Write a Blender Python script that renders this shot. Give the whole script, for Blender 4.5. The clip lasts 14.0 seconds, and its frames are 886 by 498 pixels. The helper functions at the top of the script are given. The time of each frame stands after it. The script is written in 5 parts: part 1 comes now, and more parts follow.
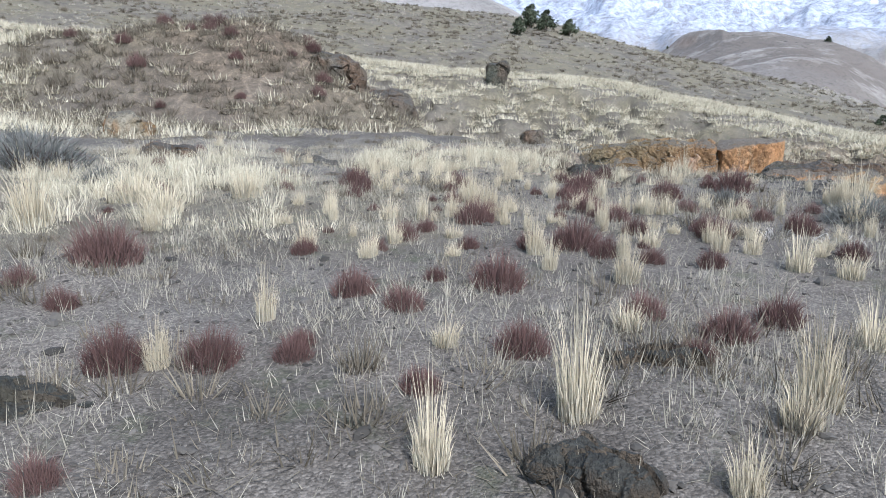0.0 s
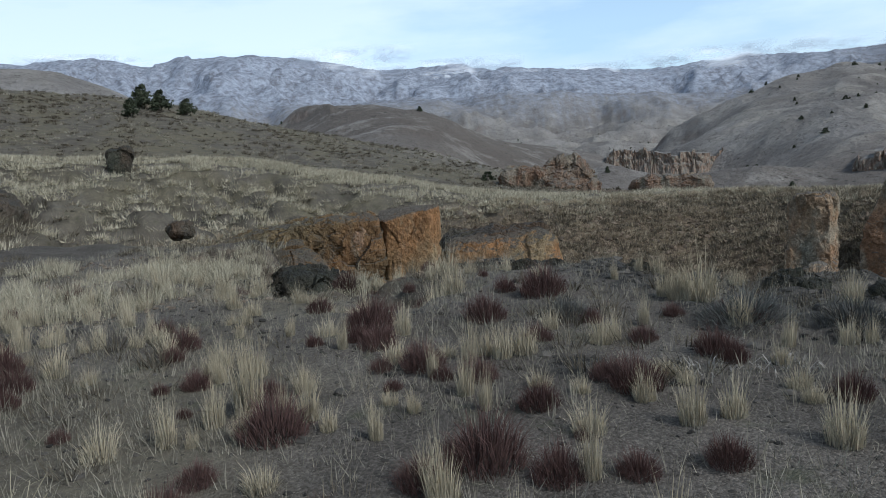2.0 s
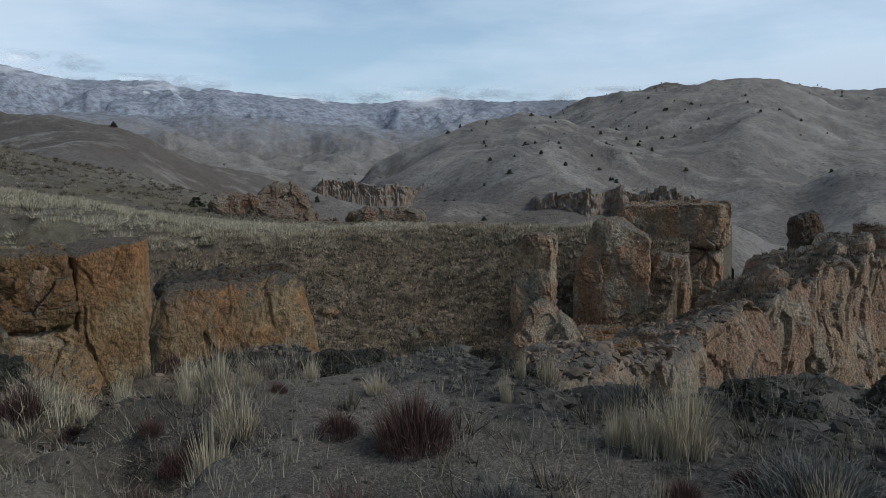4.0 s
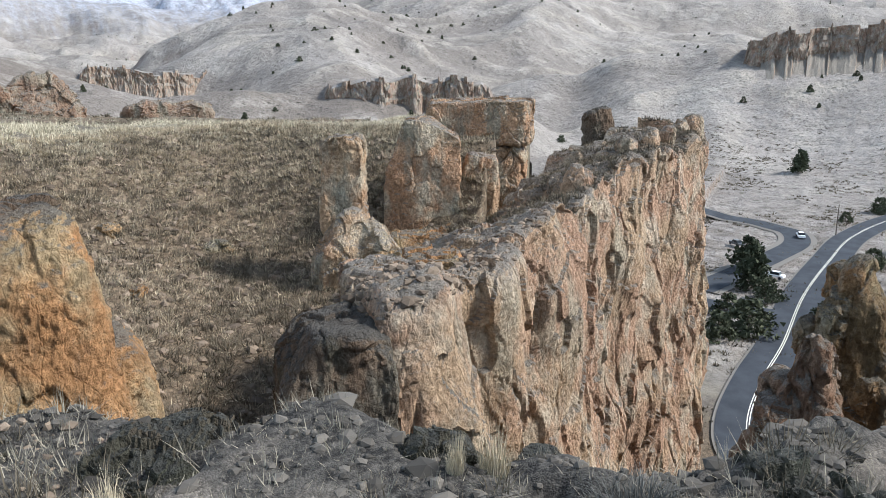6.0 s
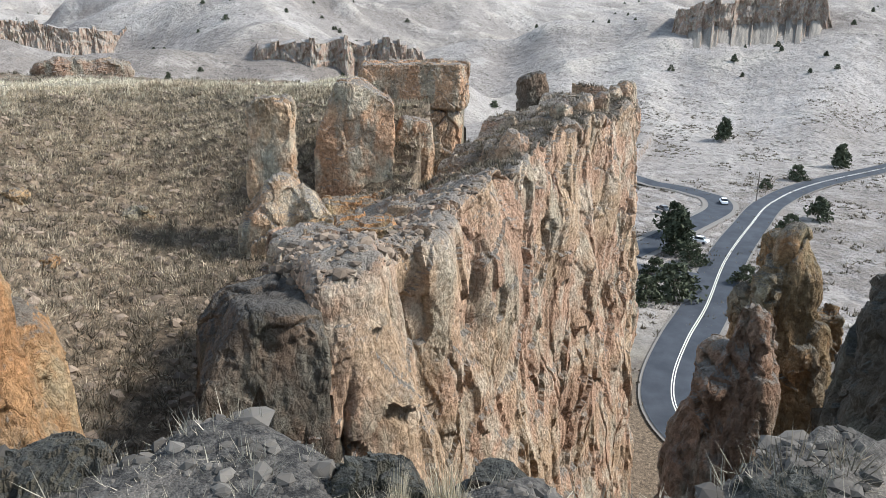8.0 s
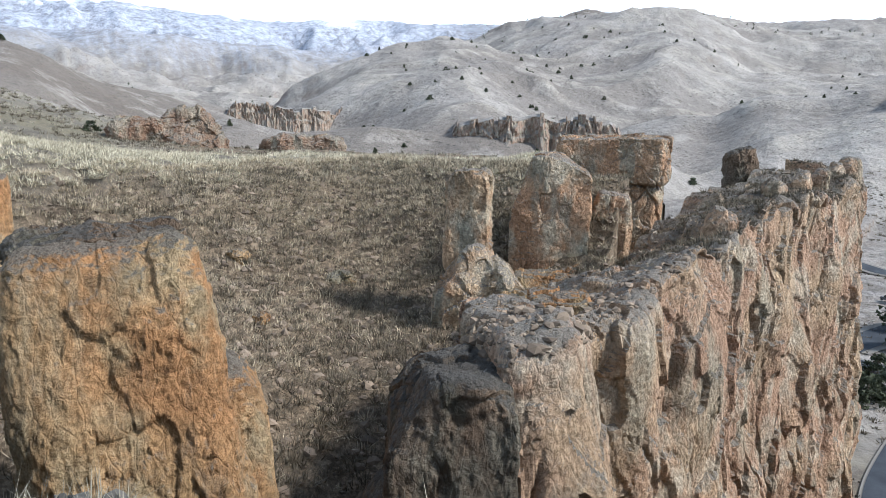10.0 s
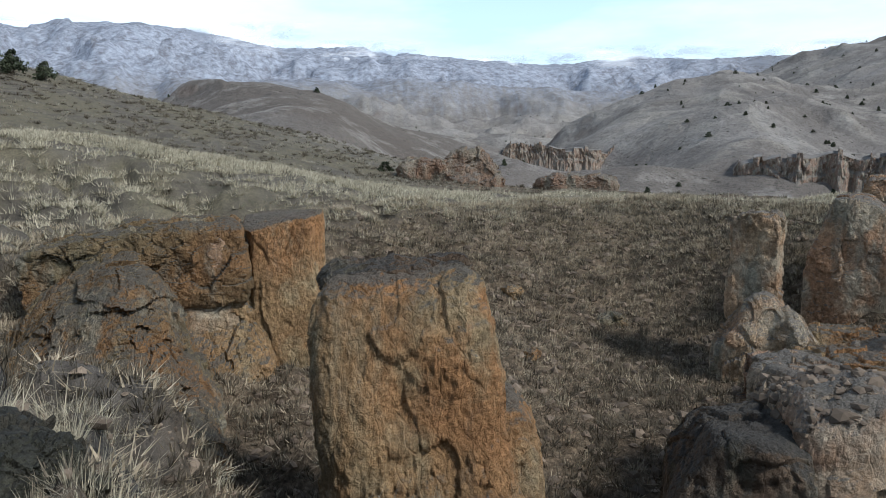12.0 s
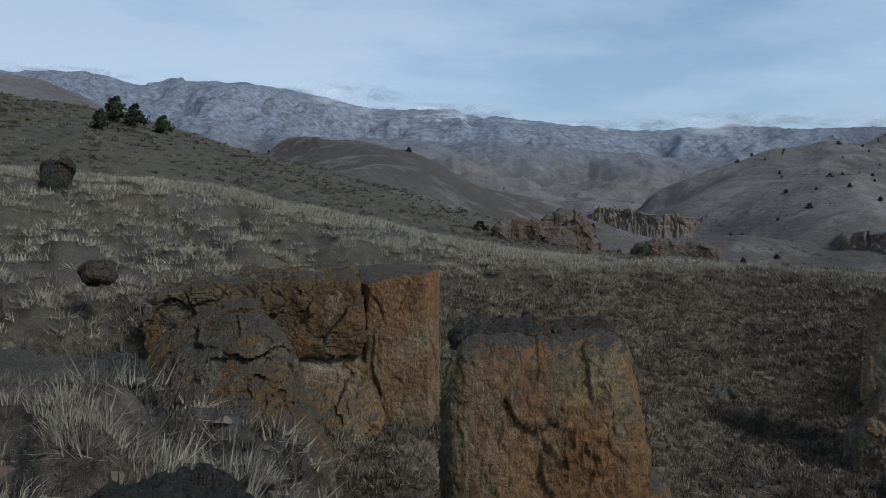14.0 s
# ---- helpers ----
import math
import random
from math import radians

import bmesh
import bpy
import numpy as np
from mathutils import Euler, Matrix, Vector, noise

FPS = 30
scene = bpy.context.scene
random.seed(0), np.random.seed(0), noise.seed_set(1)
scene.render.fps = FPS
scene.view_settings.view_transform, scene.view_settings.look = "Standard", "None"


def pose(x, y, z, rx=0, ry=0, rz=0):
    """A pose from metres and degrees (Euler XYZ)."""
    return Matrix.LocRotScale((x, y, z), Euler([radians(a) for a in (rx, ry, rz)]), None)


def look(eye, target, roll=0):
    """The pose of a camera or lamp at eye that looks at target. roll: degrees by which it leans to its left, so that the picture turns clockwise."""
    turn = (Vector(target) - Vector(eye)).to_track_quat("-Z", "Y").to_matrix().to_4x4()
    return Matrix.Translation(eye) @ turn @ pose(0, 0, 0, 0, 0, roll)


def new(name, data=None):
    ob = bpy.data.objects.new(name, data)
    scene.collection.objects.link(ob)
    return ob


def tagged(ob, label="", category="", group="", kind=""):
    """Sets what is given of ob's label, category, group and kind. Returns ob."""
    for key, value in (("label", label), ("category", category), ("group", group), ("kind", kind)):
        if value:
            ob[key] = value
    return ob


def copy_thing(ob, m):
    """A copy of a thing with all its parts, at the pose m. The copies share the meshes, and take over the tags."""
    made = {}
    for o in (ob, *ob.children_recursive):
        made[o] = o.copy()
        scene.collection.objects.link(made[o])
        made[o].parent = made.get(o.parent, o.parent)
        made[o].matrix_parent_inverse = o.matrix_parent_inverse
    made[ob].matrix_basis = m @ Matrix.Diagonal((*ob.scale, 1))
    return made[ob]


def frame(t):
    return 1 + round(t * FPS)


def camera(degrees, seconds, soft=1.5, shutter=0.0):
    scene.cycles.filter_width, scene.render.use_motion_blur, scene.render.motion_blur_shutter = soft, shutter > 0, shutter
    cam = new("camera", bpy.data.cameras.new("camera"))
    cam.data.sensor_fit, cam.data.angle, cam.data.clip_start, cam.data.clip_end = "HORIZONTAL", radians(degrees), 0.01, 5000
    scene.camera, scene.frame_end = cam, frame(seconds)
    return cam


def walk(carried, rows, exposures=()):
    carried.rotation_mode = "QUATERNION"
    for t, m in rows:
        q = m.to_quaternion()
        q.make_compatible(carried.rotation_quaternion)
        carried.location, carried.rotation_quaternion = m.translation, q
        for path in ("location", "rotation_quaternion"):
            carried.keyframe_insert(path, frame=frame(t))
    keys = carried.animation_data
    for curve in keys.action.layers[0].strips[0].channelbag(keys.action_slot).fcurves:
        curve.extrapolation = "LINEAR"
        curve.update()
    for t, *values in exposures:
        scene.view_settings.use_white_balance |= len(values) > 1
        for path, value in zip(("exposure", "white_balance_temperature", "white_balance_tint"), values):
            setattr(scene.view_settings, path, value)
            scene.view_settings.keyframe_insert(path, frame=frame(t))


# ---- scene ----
import functools

cam = camera(61.4, 14.0, soft=0.9)
PATH = [
    (0, (0.274, 0.365, 1.468), (0.216, 2.324, 1.074), 0.7),
    (0.5, (-0.136, 1.099, 1.59), (-0.029, 3.053, 1.179), -0.9),
    (1, (-0.407, 1.771, 1.652), (0.068, 3.674, 1.259), -1.4),
    (1.5, (-0.462, 2.488, 1.697), (0.238, 4.328, 1.346), -1.4),
    (2, (-0.423, 3.307, 1.722), (0.444, 5.095, 1.494), -3.9),
    (2.5, (-0.163, 4.07, 1.738), (0.926, 5.731, 1.507), -1.2),
    (3, (0.107, 4.94, 1.775), (1.433, 6.431, 1.63), -1.1),
    (3.5, (0.243, 5.66, 1.912), (1.668, 7.052, 1.738), -1.8),
    (4, (0.602, 6.361, 1.864), (2.088, 7.687, 1.677), -1.1),
    (4.2, (0.57, 6.81, 1.857), (2.146, 8.035, 1.724), -2.3),
    (6.3, (2.232, 8.094, 2.313), (3.987, 8.908, 1.802), 0.3),
    (6.5, (2.333, 8.105, 2.303), (4.102, 8.885, 1.791), 0.7),
    (7, (2.468, 8.168, 2.271), (4.279, 8.823, 1.733), 0.5),
    (7.2, (2.464, 8.189, 2.28), (4.27, 8.837, 1.713), 0.7),
    (9.3, (3.151, 8.809, 1.965), (4.896, 9.663, 1.492), 0.9),
    (9.5, (3.134, 8.783, 1.994), (4.846, 9.708, 1.533), 0.6),
    (10, (3.032, 8.854, 2.043), (4.629, 9.995, 1.659), -0.1),
    (10.5, (2.949, 8.886, 2.074), (4.403, 10.222, 1.757), 0.1),
    (11, (2.921, 8.97, 2.092), (4.247, 10.439, 1.802), -0.6),
    (11.5, (2.806, 9.022, 2.092), (4.014, 10.592, 1.813), -1.2),
    (12, (2.772, 9.032, 2.101), (3.879, 10.674, 1.825), -1.0),
    (12.5, (2.772, 9.081, 2.104), (3.847, 10.748, 1.844), -0.5),
    (13, (2.618, 9.218, 2.084), (3.704, 10.884, 1.871), 0.3),
    (13.5, (2.438, 9.61, 2.069), (3.441, 11.332, 1.898), 2.5),
    (14, (2.145, 10.16, 2.006), (3.07, 11.929, 1.89), 1.0),
]
EXPOSED = [(0, 1.28, 5500, 13), (0.5, 1.26, 5500, 13), (1, 0.95, 5740, 12), (1.5, 0.2, 5800, 10), (2, -0.2, 5600, 8), (3, -0.1, 5720, 9), (3.5, 0.32, 5950, 9), (4, -0.65, 5730, 8), (4.2, -0.55, 5730, 8), (6.3, 1.36, 5950, 11),
           (7.2, 1.4, 5950, 11), (9.3, 1.52, 5880, 10), (10, 1.2, 5760, 10), (10.5, 0.7, 5780, 9), (11, 0.28, 5800, 9), (12, 0.22, 5780, 9), (12.5, 0.18, 5760, 9), (13.5, -0.28, 5560, 9), (14, -0.88, 5400, 8)]
walk(cam, [(t, look(eye, target, roll)) for t, eye, target, roll in PATH], EXPOSED)
# ---------------------------------------------------------------- light
SUN_AZ, SUN_EL = 154.0, 43.0
world = bpy.data.worlds.new("sky")
scene.world = world
world.use_nodes = True
wn, wl = world.node_tree.nodes, world.node_tree.links
sky = wn.new("ShaderNodeTexSky")
sky.sky_type, sky.sun_disc = "NISHITA", False
sky.sun_elevation, sky.sun_rotation = radians(SUN_EL), radians(SUN_AZ)
way = wn.new("ShaderNodeTexCoord").outputs["Generated"]
stretch = wn.new("ShaderNodeMapping")
stretch.inputs["Scale"].default_value = (1.3, 1.3, 5.5)
wl.new(way, stretch.inputs["Vector"])
cloud = wn.new("ShaderNodeTexNoise")
cloud.inputs["Scale"].default_value, cloud.inputs["Detail"].default_value, cloud.inputs["Roughness"].default_value = 1.7, 7, 0.55
wl.new(stretch.outputs[0], cloud.inputs["Vector"])
cover = wn.new("ShaderNodeValToRGB")
cover.color_ramp.elements[0].position, cover.color_ramp.elements[1].position = 0.32, 0.56
cover.color_ramp.elements[0].color = (0.40, 0.40, 0.40, 1)
wl.new(cloud.outputs[0], cover.inputs[0])
rise = wn.new("ShaderNodeSeparateXYZ")
wl.new(way, rise.inputs[0])
# thin bright cloud lies low; higher up it is thinner and greyer
veil = wn.new("ShaderNodeValToRGB")
stops = veil.color_ramp.elements
stops[0].position, stops[0].color = 0.0, (9.0, 9.7, 10.4, 1)
stops[1].position, stops[1].color = 0.62, (1.6, 1.8, 2.1, 1)
for at, tone in ((0.16, (11.2, 12.6, 13.7, 1)), (0.34, (8.6, 10.1, 11.4, 1))):
    stops.new(at).color = tone
wl.new(rise.outputs[2], veil.inputs[0])
blue = wn.new("ShaderNodeMix")
blue.data_type, blue.blend_type = "RGBA", "MULTIPLY"
blue.inputs[0].default_value = 1.0
blue.inputs[7].default_value = (1.75, 1.95, 1.9, 1)
wl.new(sky.outputs[0], blue.inputs[6])
both = wn.new("ShaderNodeMix")
both.data_type = "RGBA"
wl.new(cover.outputs[0], both.inputs[0])
wl.new(blue.outputs[2], both.inputs[6])
wl.new(veil.outputs[0], both.inputs[7])
wn["Background"].inputs["Strength"].default_value = 0.088
wl.new(both.outputs[2], wn["Background"].inputs["Color"])
sun = new("sun", bpy.data.lights.new("sun", "SUN"))
sun.data.energy, sun.data.angle, sun.data.color = 2.95, radians(10), (1.0, 0.935, 0.84)
sun.matrix_world = look((0, 0, 100), (-math.sin(radians(SUN_AZ)) * 100, -math.cos(radians(SUN_AZ)) * 100, 100 - 100 * math.tan(radians(SUN_EL))))


# ---------------------------------------------------------------- noise
PERM = np.random.RandomState(7).permutation(256)
PERM = np.concatenate([PERM, PERM, PERM])
GRAD = np.random.RandomState(8).normal(size=(256, 3))
GRAD /= np.linalg.norm(GRAD, axis=1)[:, None]
HASH = PERM.astype(np.int32)
GRADS = [np.concatenate([GRAD[PERM[:256], i]] * 2).astype(np.float32) for i in range(3)]


def perlin_run(x, y, z):
    lows = [np.floor(v) for v in (x, y, z)]
    fx, fy, fz = ((v - f).astype(np.float32) for v, f in zip((x, y, z), lows))
    xi, yi, zi = (f.astype(np.int32) & 255 for f in lows)
    ux, uy, uz = (f * f * f * (f * (f * 6 - 15) + 10) for f in (fx, fy, fz))
    gx, gy, gz = GRADS
    ends = []
    for i in (0, 1):
        hx = HASH[xi + i]
        for j in (0, 1):
            hy = HASH[hx + ((yi + j) & 255)]
            pair = []
            for k in (0, 1):
                h = hy + ((zi + k) & 255)
                pair.append(gx[h & 255] * (fx - i) + gy[h & 255] * (fy - j) + gz[h & 255] * (fz - k))
            ends.append(pair[0] + (pair[1] - pair[0]) * uz)
    a, b = ends[0] + (ends[1] - ends[0]) * uy, ends[2] + (ends[3] - ends[2]) * uy
    return (a + (b - a) * ux) * 1.5


def perlin(x, y, z):
    """Gradient noise, worked through in short runs."""
    x, y, z = (np.asarray(v, float) for v in (x, y, z))
    shape = np.broadcast_shapes(x.shape, y.shape, z.shape)
    flat = [v.ravel() if v.shape == shape else np.broadcast_to(v, shape).ravel() for v in (x, y, z)]
    out = np.empty(flat[0].size)
    for i in range(0, len(out), 8192):
        out[i:i + 8192] = perlin_run(*(v[i:i + 8192] for v in flat))
    return out.reshape(shape)


def fbm(x, y, z, octaves=4, gain=0.5):
    total, amp = 0, 1.0
    for i in range(octaves):
        total = total + amp * perlin(x * 2 ** i + 17.3 * i, y * 2 ** i - 5.1 * i, z * 2 ** i + 9.7 * i)
        amp *= gain
    return total


def ridged(x, y, z, octaves=4):
    total, amp = 0, 1.0
    for i in range(octaves):
        total = total + amp * (0.5 - np.abs(perlin(x * 2 ** i + 3.3 * i, y * 2 ** i, z * 2 ** i)))
        amp *= 0.5
    return total


def step(a, b, v):
    u = np.clip((v - a) / (b - a), 0, 1)
    return u * u * (3 - 2 * u)


def smin(a, b, k):
    h = np.clip(0.5 + 0.5 * (b - a) / k, 0, 1)
    return b + (a - b) * h - k * h * (1 - h)


# ---------------------------------------------------------------- the lie of the land
CX, CY = 2.5, 8.5
FLOOR = -45.0
FINE = np.arange(-180, 180.01, 0.25)


def table(az, *pairs, soft=0.0):
    """A value by bearing, from pairs of bearing and value, with its corners rounded off over soft degrees."""
    v = np.interp(FINE, pairs[0::2], pairs[1::2])
    if soft:
        k = np.exp(-0.5 * (np.arange(-24, 25) * 0.25 / soft) ** 2)
        v = np.convolve(np.pad(v, 24, "edge"), k / k.sum(), "valid")
    return np.interp(az, FINE, v)


def crest(az, r, at, front, back, *pairs, soft=0.7):
    """A range of hills: its skyline's rise in degrees by bearing, at a distance, with its two slopes."""
    z = 2 + at * np.tan(np.radians(table(az, *pairs, soft=soft)))
    d = at - r
    return z - np.where(d > 0, front * (np.sqrt(d * d + (0.03 * at) ** 2) - 0.03 * at), -back * d)


def along(x, y, axis):
    """Distance from a line of (x, y, z) points, its height there, and the side."""
    best, height, side = np.full(x.shape, 1e9), np.zeros(x.shape), np.zeros(x.shape)
    for (ax, ay, az), (bx, by, bz) in zip(axis[:-1], axis[1:]):
        ux, uy = bx - ax, by - ay
        u = np.clip(((x - ax) * ux + (y - ay) * uy) / (ux * ux + uy * uy), 0, 1)
        d = np.hypot(x - ax - u * ux, y - ay - u * uy)
        near = d < best
        best = np.where(near, d, best)
        height = np.where(near, az + (bz - az) * u, height)
        side = np.where(near, np.sign(ux * (y - ay) - uy * (x - ax)), side)
    return best, height, side


GORGE = [(60, 52, 0.5), (44, 44, -1.5), (34, 37, -4.5), (27, 31, -7.2), (20, 26, -7.6), (16, 21, -9.5), (12.8, 16, -14), (17, 12.2, -21), (30, 10.5, -30), (60, 6, -43), (90, 0, -46)]
GULLY = [(1, 33, -0.9), (5, 30, -2.6), (8.8, 27.5, -4.7), (8.3, 22.5, -3.3), (9.2, 18.5, -5.2)]
ROAD = [(316, -53), (264, -20), (229, -5.5), (198, 0.8), (165, 6), (135, 8.6), (118, 10.8), (103, 11.8), (93, 10.5), (86, 6), (83, -2), (84, -12), (90, -24)]
LOOP = [(150, 7.0), (150, 12), (151, 20), (156, 40), (161, 70)]
DRIVE = [(161, 26), (176, 20.5), (196, 13.5), (213, 8.5), (226, 9.5), (232, 14), (240, 24), (246, 45)]


def far_land(x, y, r, az):
    lumps = fbm(x / 220, y / 220, 0.3, 4, 0.42)
    gullies = ridged(x / 260 + 0.3 * lumps, y / 260, 1.7, 3)
    wide = fbm(x / 520, y / 520, 5.5, 3)
    away = step(260, 800, r)
    rw = r * (1 + 0.12 * wide * away + 0.05 * lumps * away)
    rm = r * (1 + 0.05 * wide * away)
    bent = az + (7 * fbm(x / 420, y / 420, 2.9, 3) + 2.5 * lumps) * away * step(-2400, -1800, -r)
    z = FLOOR + 0.02 * np.clip(r - 320, 0, 700) + 0.035 * np.clip(r - 800, 0, 4000) + (lumps + 0.8 * wide + 0.5 * (gullies - 0.6)) * np.clip(r - 300, 0, 700) * 0.032
    hills = [
        (3300, crest(az, rm, 3300, 0.28, 0.2, -40, 6, -0.5, 8.5, 2, 8.7, 5.2, 8.0, 8, 8.8, 10.6, 8.8, 16, 8.2, 22, 7.1, 28, 7.2, 32, 6.6, 37, 6.0, 43, 5.7, 48, 6.1, 52, 5.7, 60, 5.8, 110, 4.6, soft=0.5)),
        (2100, crest(bent, rw, 2100, 0.22, 0.2, 8, -2, 16, 5.2, 24, 5.0, 32, 4.6, 40, 4.2, 50, 3.8, 60, 3, 70, 0)),
        (1500, crest(0.8 * az + 0.2 * bent, rm, 1500, 0.24, 0.3, 42, -3, 50, 1.5, 54, 3.8, 58, 5.5, 62, 6.3, 64, 6.8, 67.6, 6.8, 71, 7.1, 73, 6.6, 75.5, 5.8, 79, 5.1, 84, 4.4, 92, 3.4, 110, 2.5, soft=1.0)),
        (1050, crest(bent, rw, 1050, 0.17, 0.25, 32, -4, 40, 0.5, 46, 2.6, 51, 4.2, 56, 4.7, 58, 4.0, 66, 2.6, 80, 2, 100, 1, soft=1.5)),
        (700, crest(0.5 * (az + bent), rm, 700, 0.2, 0.35, 4, 2.0, 13, 3.5, 17, 4.9, 20.3, 5.4, 22.4, 5.5, 26, 4.6, 30.6, 2.7, 35, 1.4, 39, 0.3, 46, -3, 52, -9, soft=1.0)),
        (620, crest(bent, rw, 620, 0.24, 0.2, 50, -8, 58, -6, 62, -3, 66, -1.2, 70, -0.2, 73, -0.8, 77, 0.9, 80, 0.2, 84, 1.2, 88, -0.2, 92, 1.2, 96, 2.0, 100, 0.6, 110, 1.5, soft=1)),
        (410, crest(bent, rm, 410, 0.25, 0.2, 24, -3, 28, -1.0, 33, -1.7, 38, -0.9, 43, -2.2, 48, -1.5, 53, -2.4, 58, -1.7, 63, -3.0, 67, -2.4, 74, -6, soft=1)),
        (540, crest(az, r, 540, 0.30, 0.02, 76, -12, 80, -5, 84, -0.9, 87, -0.2, 92, -0.3, 97, -0.2, 102, -1, 110, -2, soft=1)),
        (420, crest(az, r, 420, 0.3, 0.35, -40, 9, -0.5, 7.9, 2, 7.0, 4.5, 5.7, 8, 3.5, 12, 0, 15, -6, 18, -30)),
    ]
    for at, h in hills:
        deep = 0.22 * np.abs(at - rw) + 0.001 * at
        rough = (gullies - 0.60) * np.minimum(deep, (0.02 if at < 2000 else 0.05) * r) * step(330, 520, r)
        near, k = h - z, 0.015 * at
        z = np.where(near > -k, np.maximum(z, h) + np.clip(k - np.abs(near), 0, k) ** 2 / (4 * k), z) + rough * step(0, 0.03 * at, near)
    # spurs between side valleys
    folds = ridged(x / 330 + 0.6 * lumps, y / 330 + 0.4 * wide, 6.3, 3)
    z = z + 25 * (folds - 0.62) * step(430, 800, r) * step(-2300, -1500, -r)
    # small spurs and draws on all the slopes
    draws = ridged(x / 95 + 0.5 * lumps, y / 95, 3.1, 4)
    z = z + (5.6 * (draws - 0.55) + 0.9 * fbm(x / 26, y / 26, 7.7, 3)) * step(280, 480, r) * (1 + step(700, 1800, r))
    return z


def ground(x, y):
    x, y = np.broadcast_arrays(np.asarray(x, float), np.asarray(y, float))
    dx, dy = x - CX, y - CY
    r, az = np.hypot(dx, dy), np.degrees(np.arctan2(dx, dy))
    near = 0.1 + 0.035 * np.clip(y, -20, 9) + 0.012 * np.clip(x, -10, 5)
    z28 = table(az, -60, 1.0, -35, 0.6, -20, 0.8, -8, -0.1, 5, -0.8, 20, -0.9, 60, -1.2, soft=3)
    z55 = table(az, -60, 7, -10, 4.6, 2.6, 3.7, 5.9, 3.55, 9.4, 3.0, 13.1, 2.3, 16.9, 1.45, 21, 0.55, 25.2, -0.3, 31.2, -1.15, 38, -1.6, 60, -1.9, soft=2)
    z115 = table(az, -60, 19, -10, 16.2, 2.8, 13.9, 6, 12.4, 9.5, 10.7, 13.2, 8.9, 17, 7.1, 21, 5.4, 25.2, 3.4, 31.2, -0.1, 33.3, -1.2, 40, -2.6, 60, -4, soft=1.5)
    up = near + (z28 - near) * step(7, 28, r)
    # a grassy brow, a shallow fold behind it, then the sage hill
    up = up + (z55 - z28) * step(22, 58, r) - 1.1 * step(56, 66, r)
    up = up + (z115 - z55 + 1.1) * np.clip((r - 66) / 49, 0, 1.1)
    edge = table(az, 0, 122, 30, 117, 33, 106, 36, 95, 42, 82, 60, 74, 75, 64, soft=3)
    up = up - 0.75 * np.clip(r - edge, 0, None)
    up = up + 0.16 * fbm(x / 2.6, y / 2.6, 4.2, 4) * step(1.5, 8, r) + 0.45 * fbm(x / 14, y / 14, 8.8, 3) * step(14, 45, r) + 0.03 * fbm(x * 1.4, y * 1.4, 2.2, 3)
    d, h, side = along(x, y, GORGE)
    ragged = 1 + 0.22 * fbm(x / 3.1, y / 3.1, 6.1, 4)
    cut = h + d * np.where(side < 0, 0.30 + 1.02 * step(25.5, 20, y) + 0.16 * step(10, 7.5, y), 0.31 - 0.25 * step(19, 23, y) * step(36, 30, x)) * ragged
    d2, h2, side2 = along(x, y, GULLY)
    slope = np.where(side2 < 0, 1.0 - 0.54 * step(17, 22.5, y), 0.42)
    cut2 = h2 + d2 * slope * ragged
    beyond = h2 + (0.14 * d2 + 0.95 * np.clip(d2 - 5.2, 0, None)) * ragged
    cut2 = np.where((side2 > 0) & (y > 23), beyond, cut2)
    z = smin(up, cut, 0.5)
    z = smin(z, cut2, 0.6)
    off = np.where(x > -9.8, x + 9.8, np.minimum(x + 27.0, 0))
    dome = np.exp(-((off / 6.8) ** 2 + ((y - 35) / 7.0) ** 2))
    z = np.maximum(z, (MOUND - 0.7 * step(-11, -20, x)) * dome - 1.5 - 200 * np.clip(0.2 - dome, 0, 1) + 0.3 * fbm(x / 2.5, y / 2.5, 1.2, 3))
    z = z - 14 * step(57, 61, x) * step(40, 33, y)
    shelf = np.maximum(0.42 - 2.2 * np.clip(np.hypot((x - 5.0) * 0.9, y - 7.3) - 1.15, 0, None), 0.35 - 2.0 * np.clip(np.hypot(x - 3.8, y - 11.2) - 0.9, 0, None))
    z = np.maximum(z, shelf + 0.12 * fbm(x * 1.3, y * 1.3, 2.2, 3))
    out = r > 80
    if np.any(out):
        z = np.array(z)
        z[out] = np.maximum(z[out], far_land(x[out], y[out], r[out], az[out]))
    return np.maximum(z, FLOOR)


MOUND = 6.2


def mesh_from(name, verts, faces, smooth=True):
    me = bpy.data.meshes.new(name)
    verts, faces = np.asarray(verts, np.float32), np.asarray(faces, np.int32)
    n = faces.shape[1]
    me.vertices.add(len(verts))
    me.vertices.foreach_set("co", verts.ravel())
    me.loops.add(faces.size)
    me.loops.foreach_set("vertex_index", faces.ravel())
    me.polygons.add(len(faces))
    me.polygons.foreach_set("loop_start", np.arange(0, faces.size, n, dtype=np.int32))
    me.polygons.foreach_set("use_smooth", np.full(len(faces), smooth))
    me.update(calc_edges=True)
    return me


def sheet(nu, nv, wrap=False):
    u, v = np.meshgrid(np.arange(nu if wrap else nu - 1), np.arange(nv - 1), indexing="ij")
    a, b = u.ravel(), v.ravel()
    c = (a + 1) % nu
    return np.stack([a * nv + b, c * nv + b, c * nv + b + 1, a * nv + b + 1], 1)


# ---------------------------------------------------------------- materials
def material(name):
    m = bpy.data.materials.new(name)
    m.use_nodes = True
    return m, m.node_tree.nodes, m.node_tree.links, m.node_tree.nodes["Principled BSDF"]


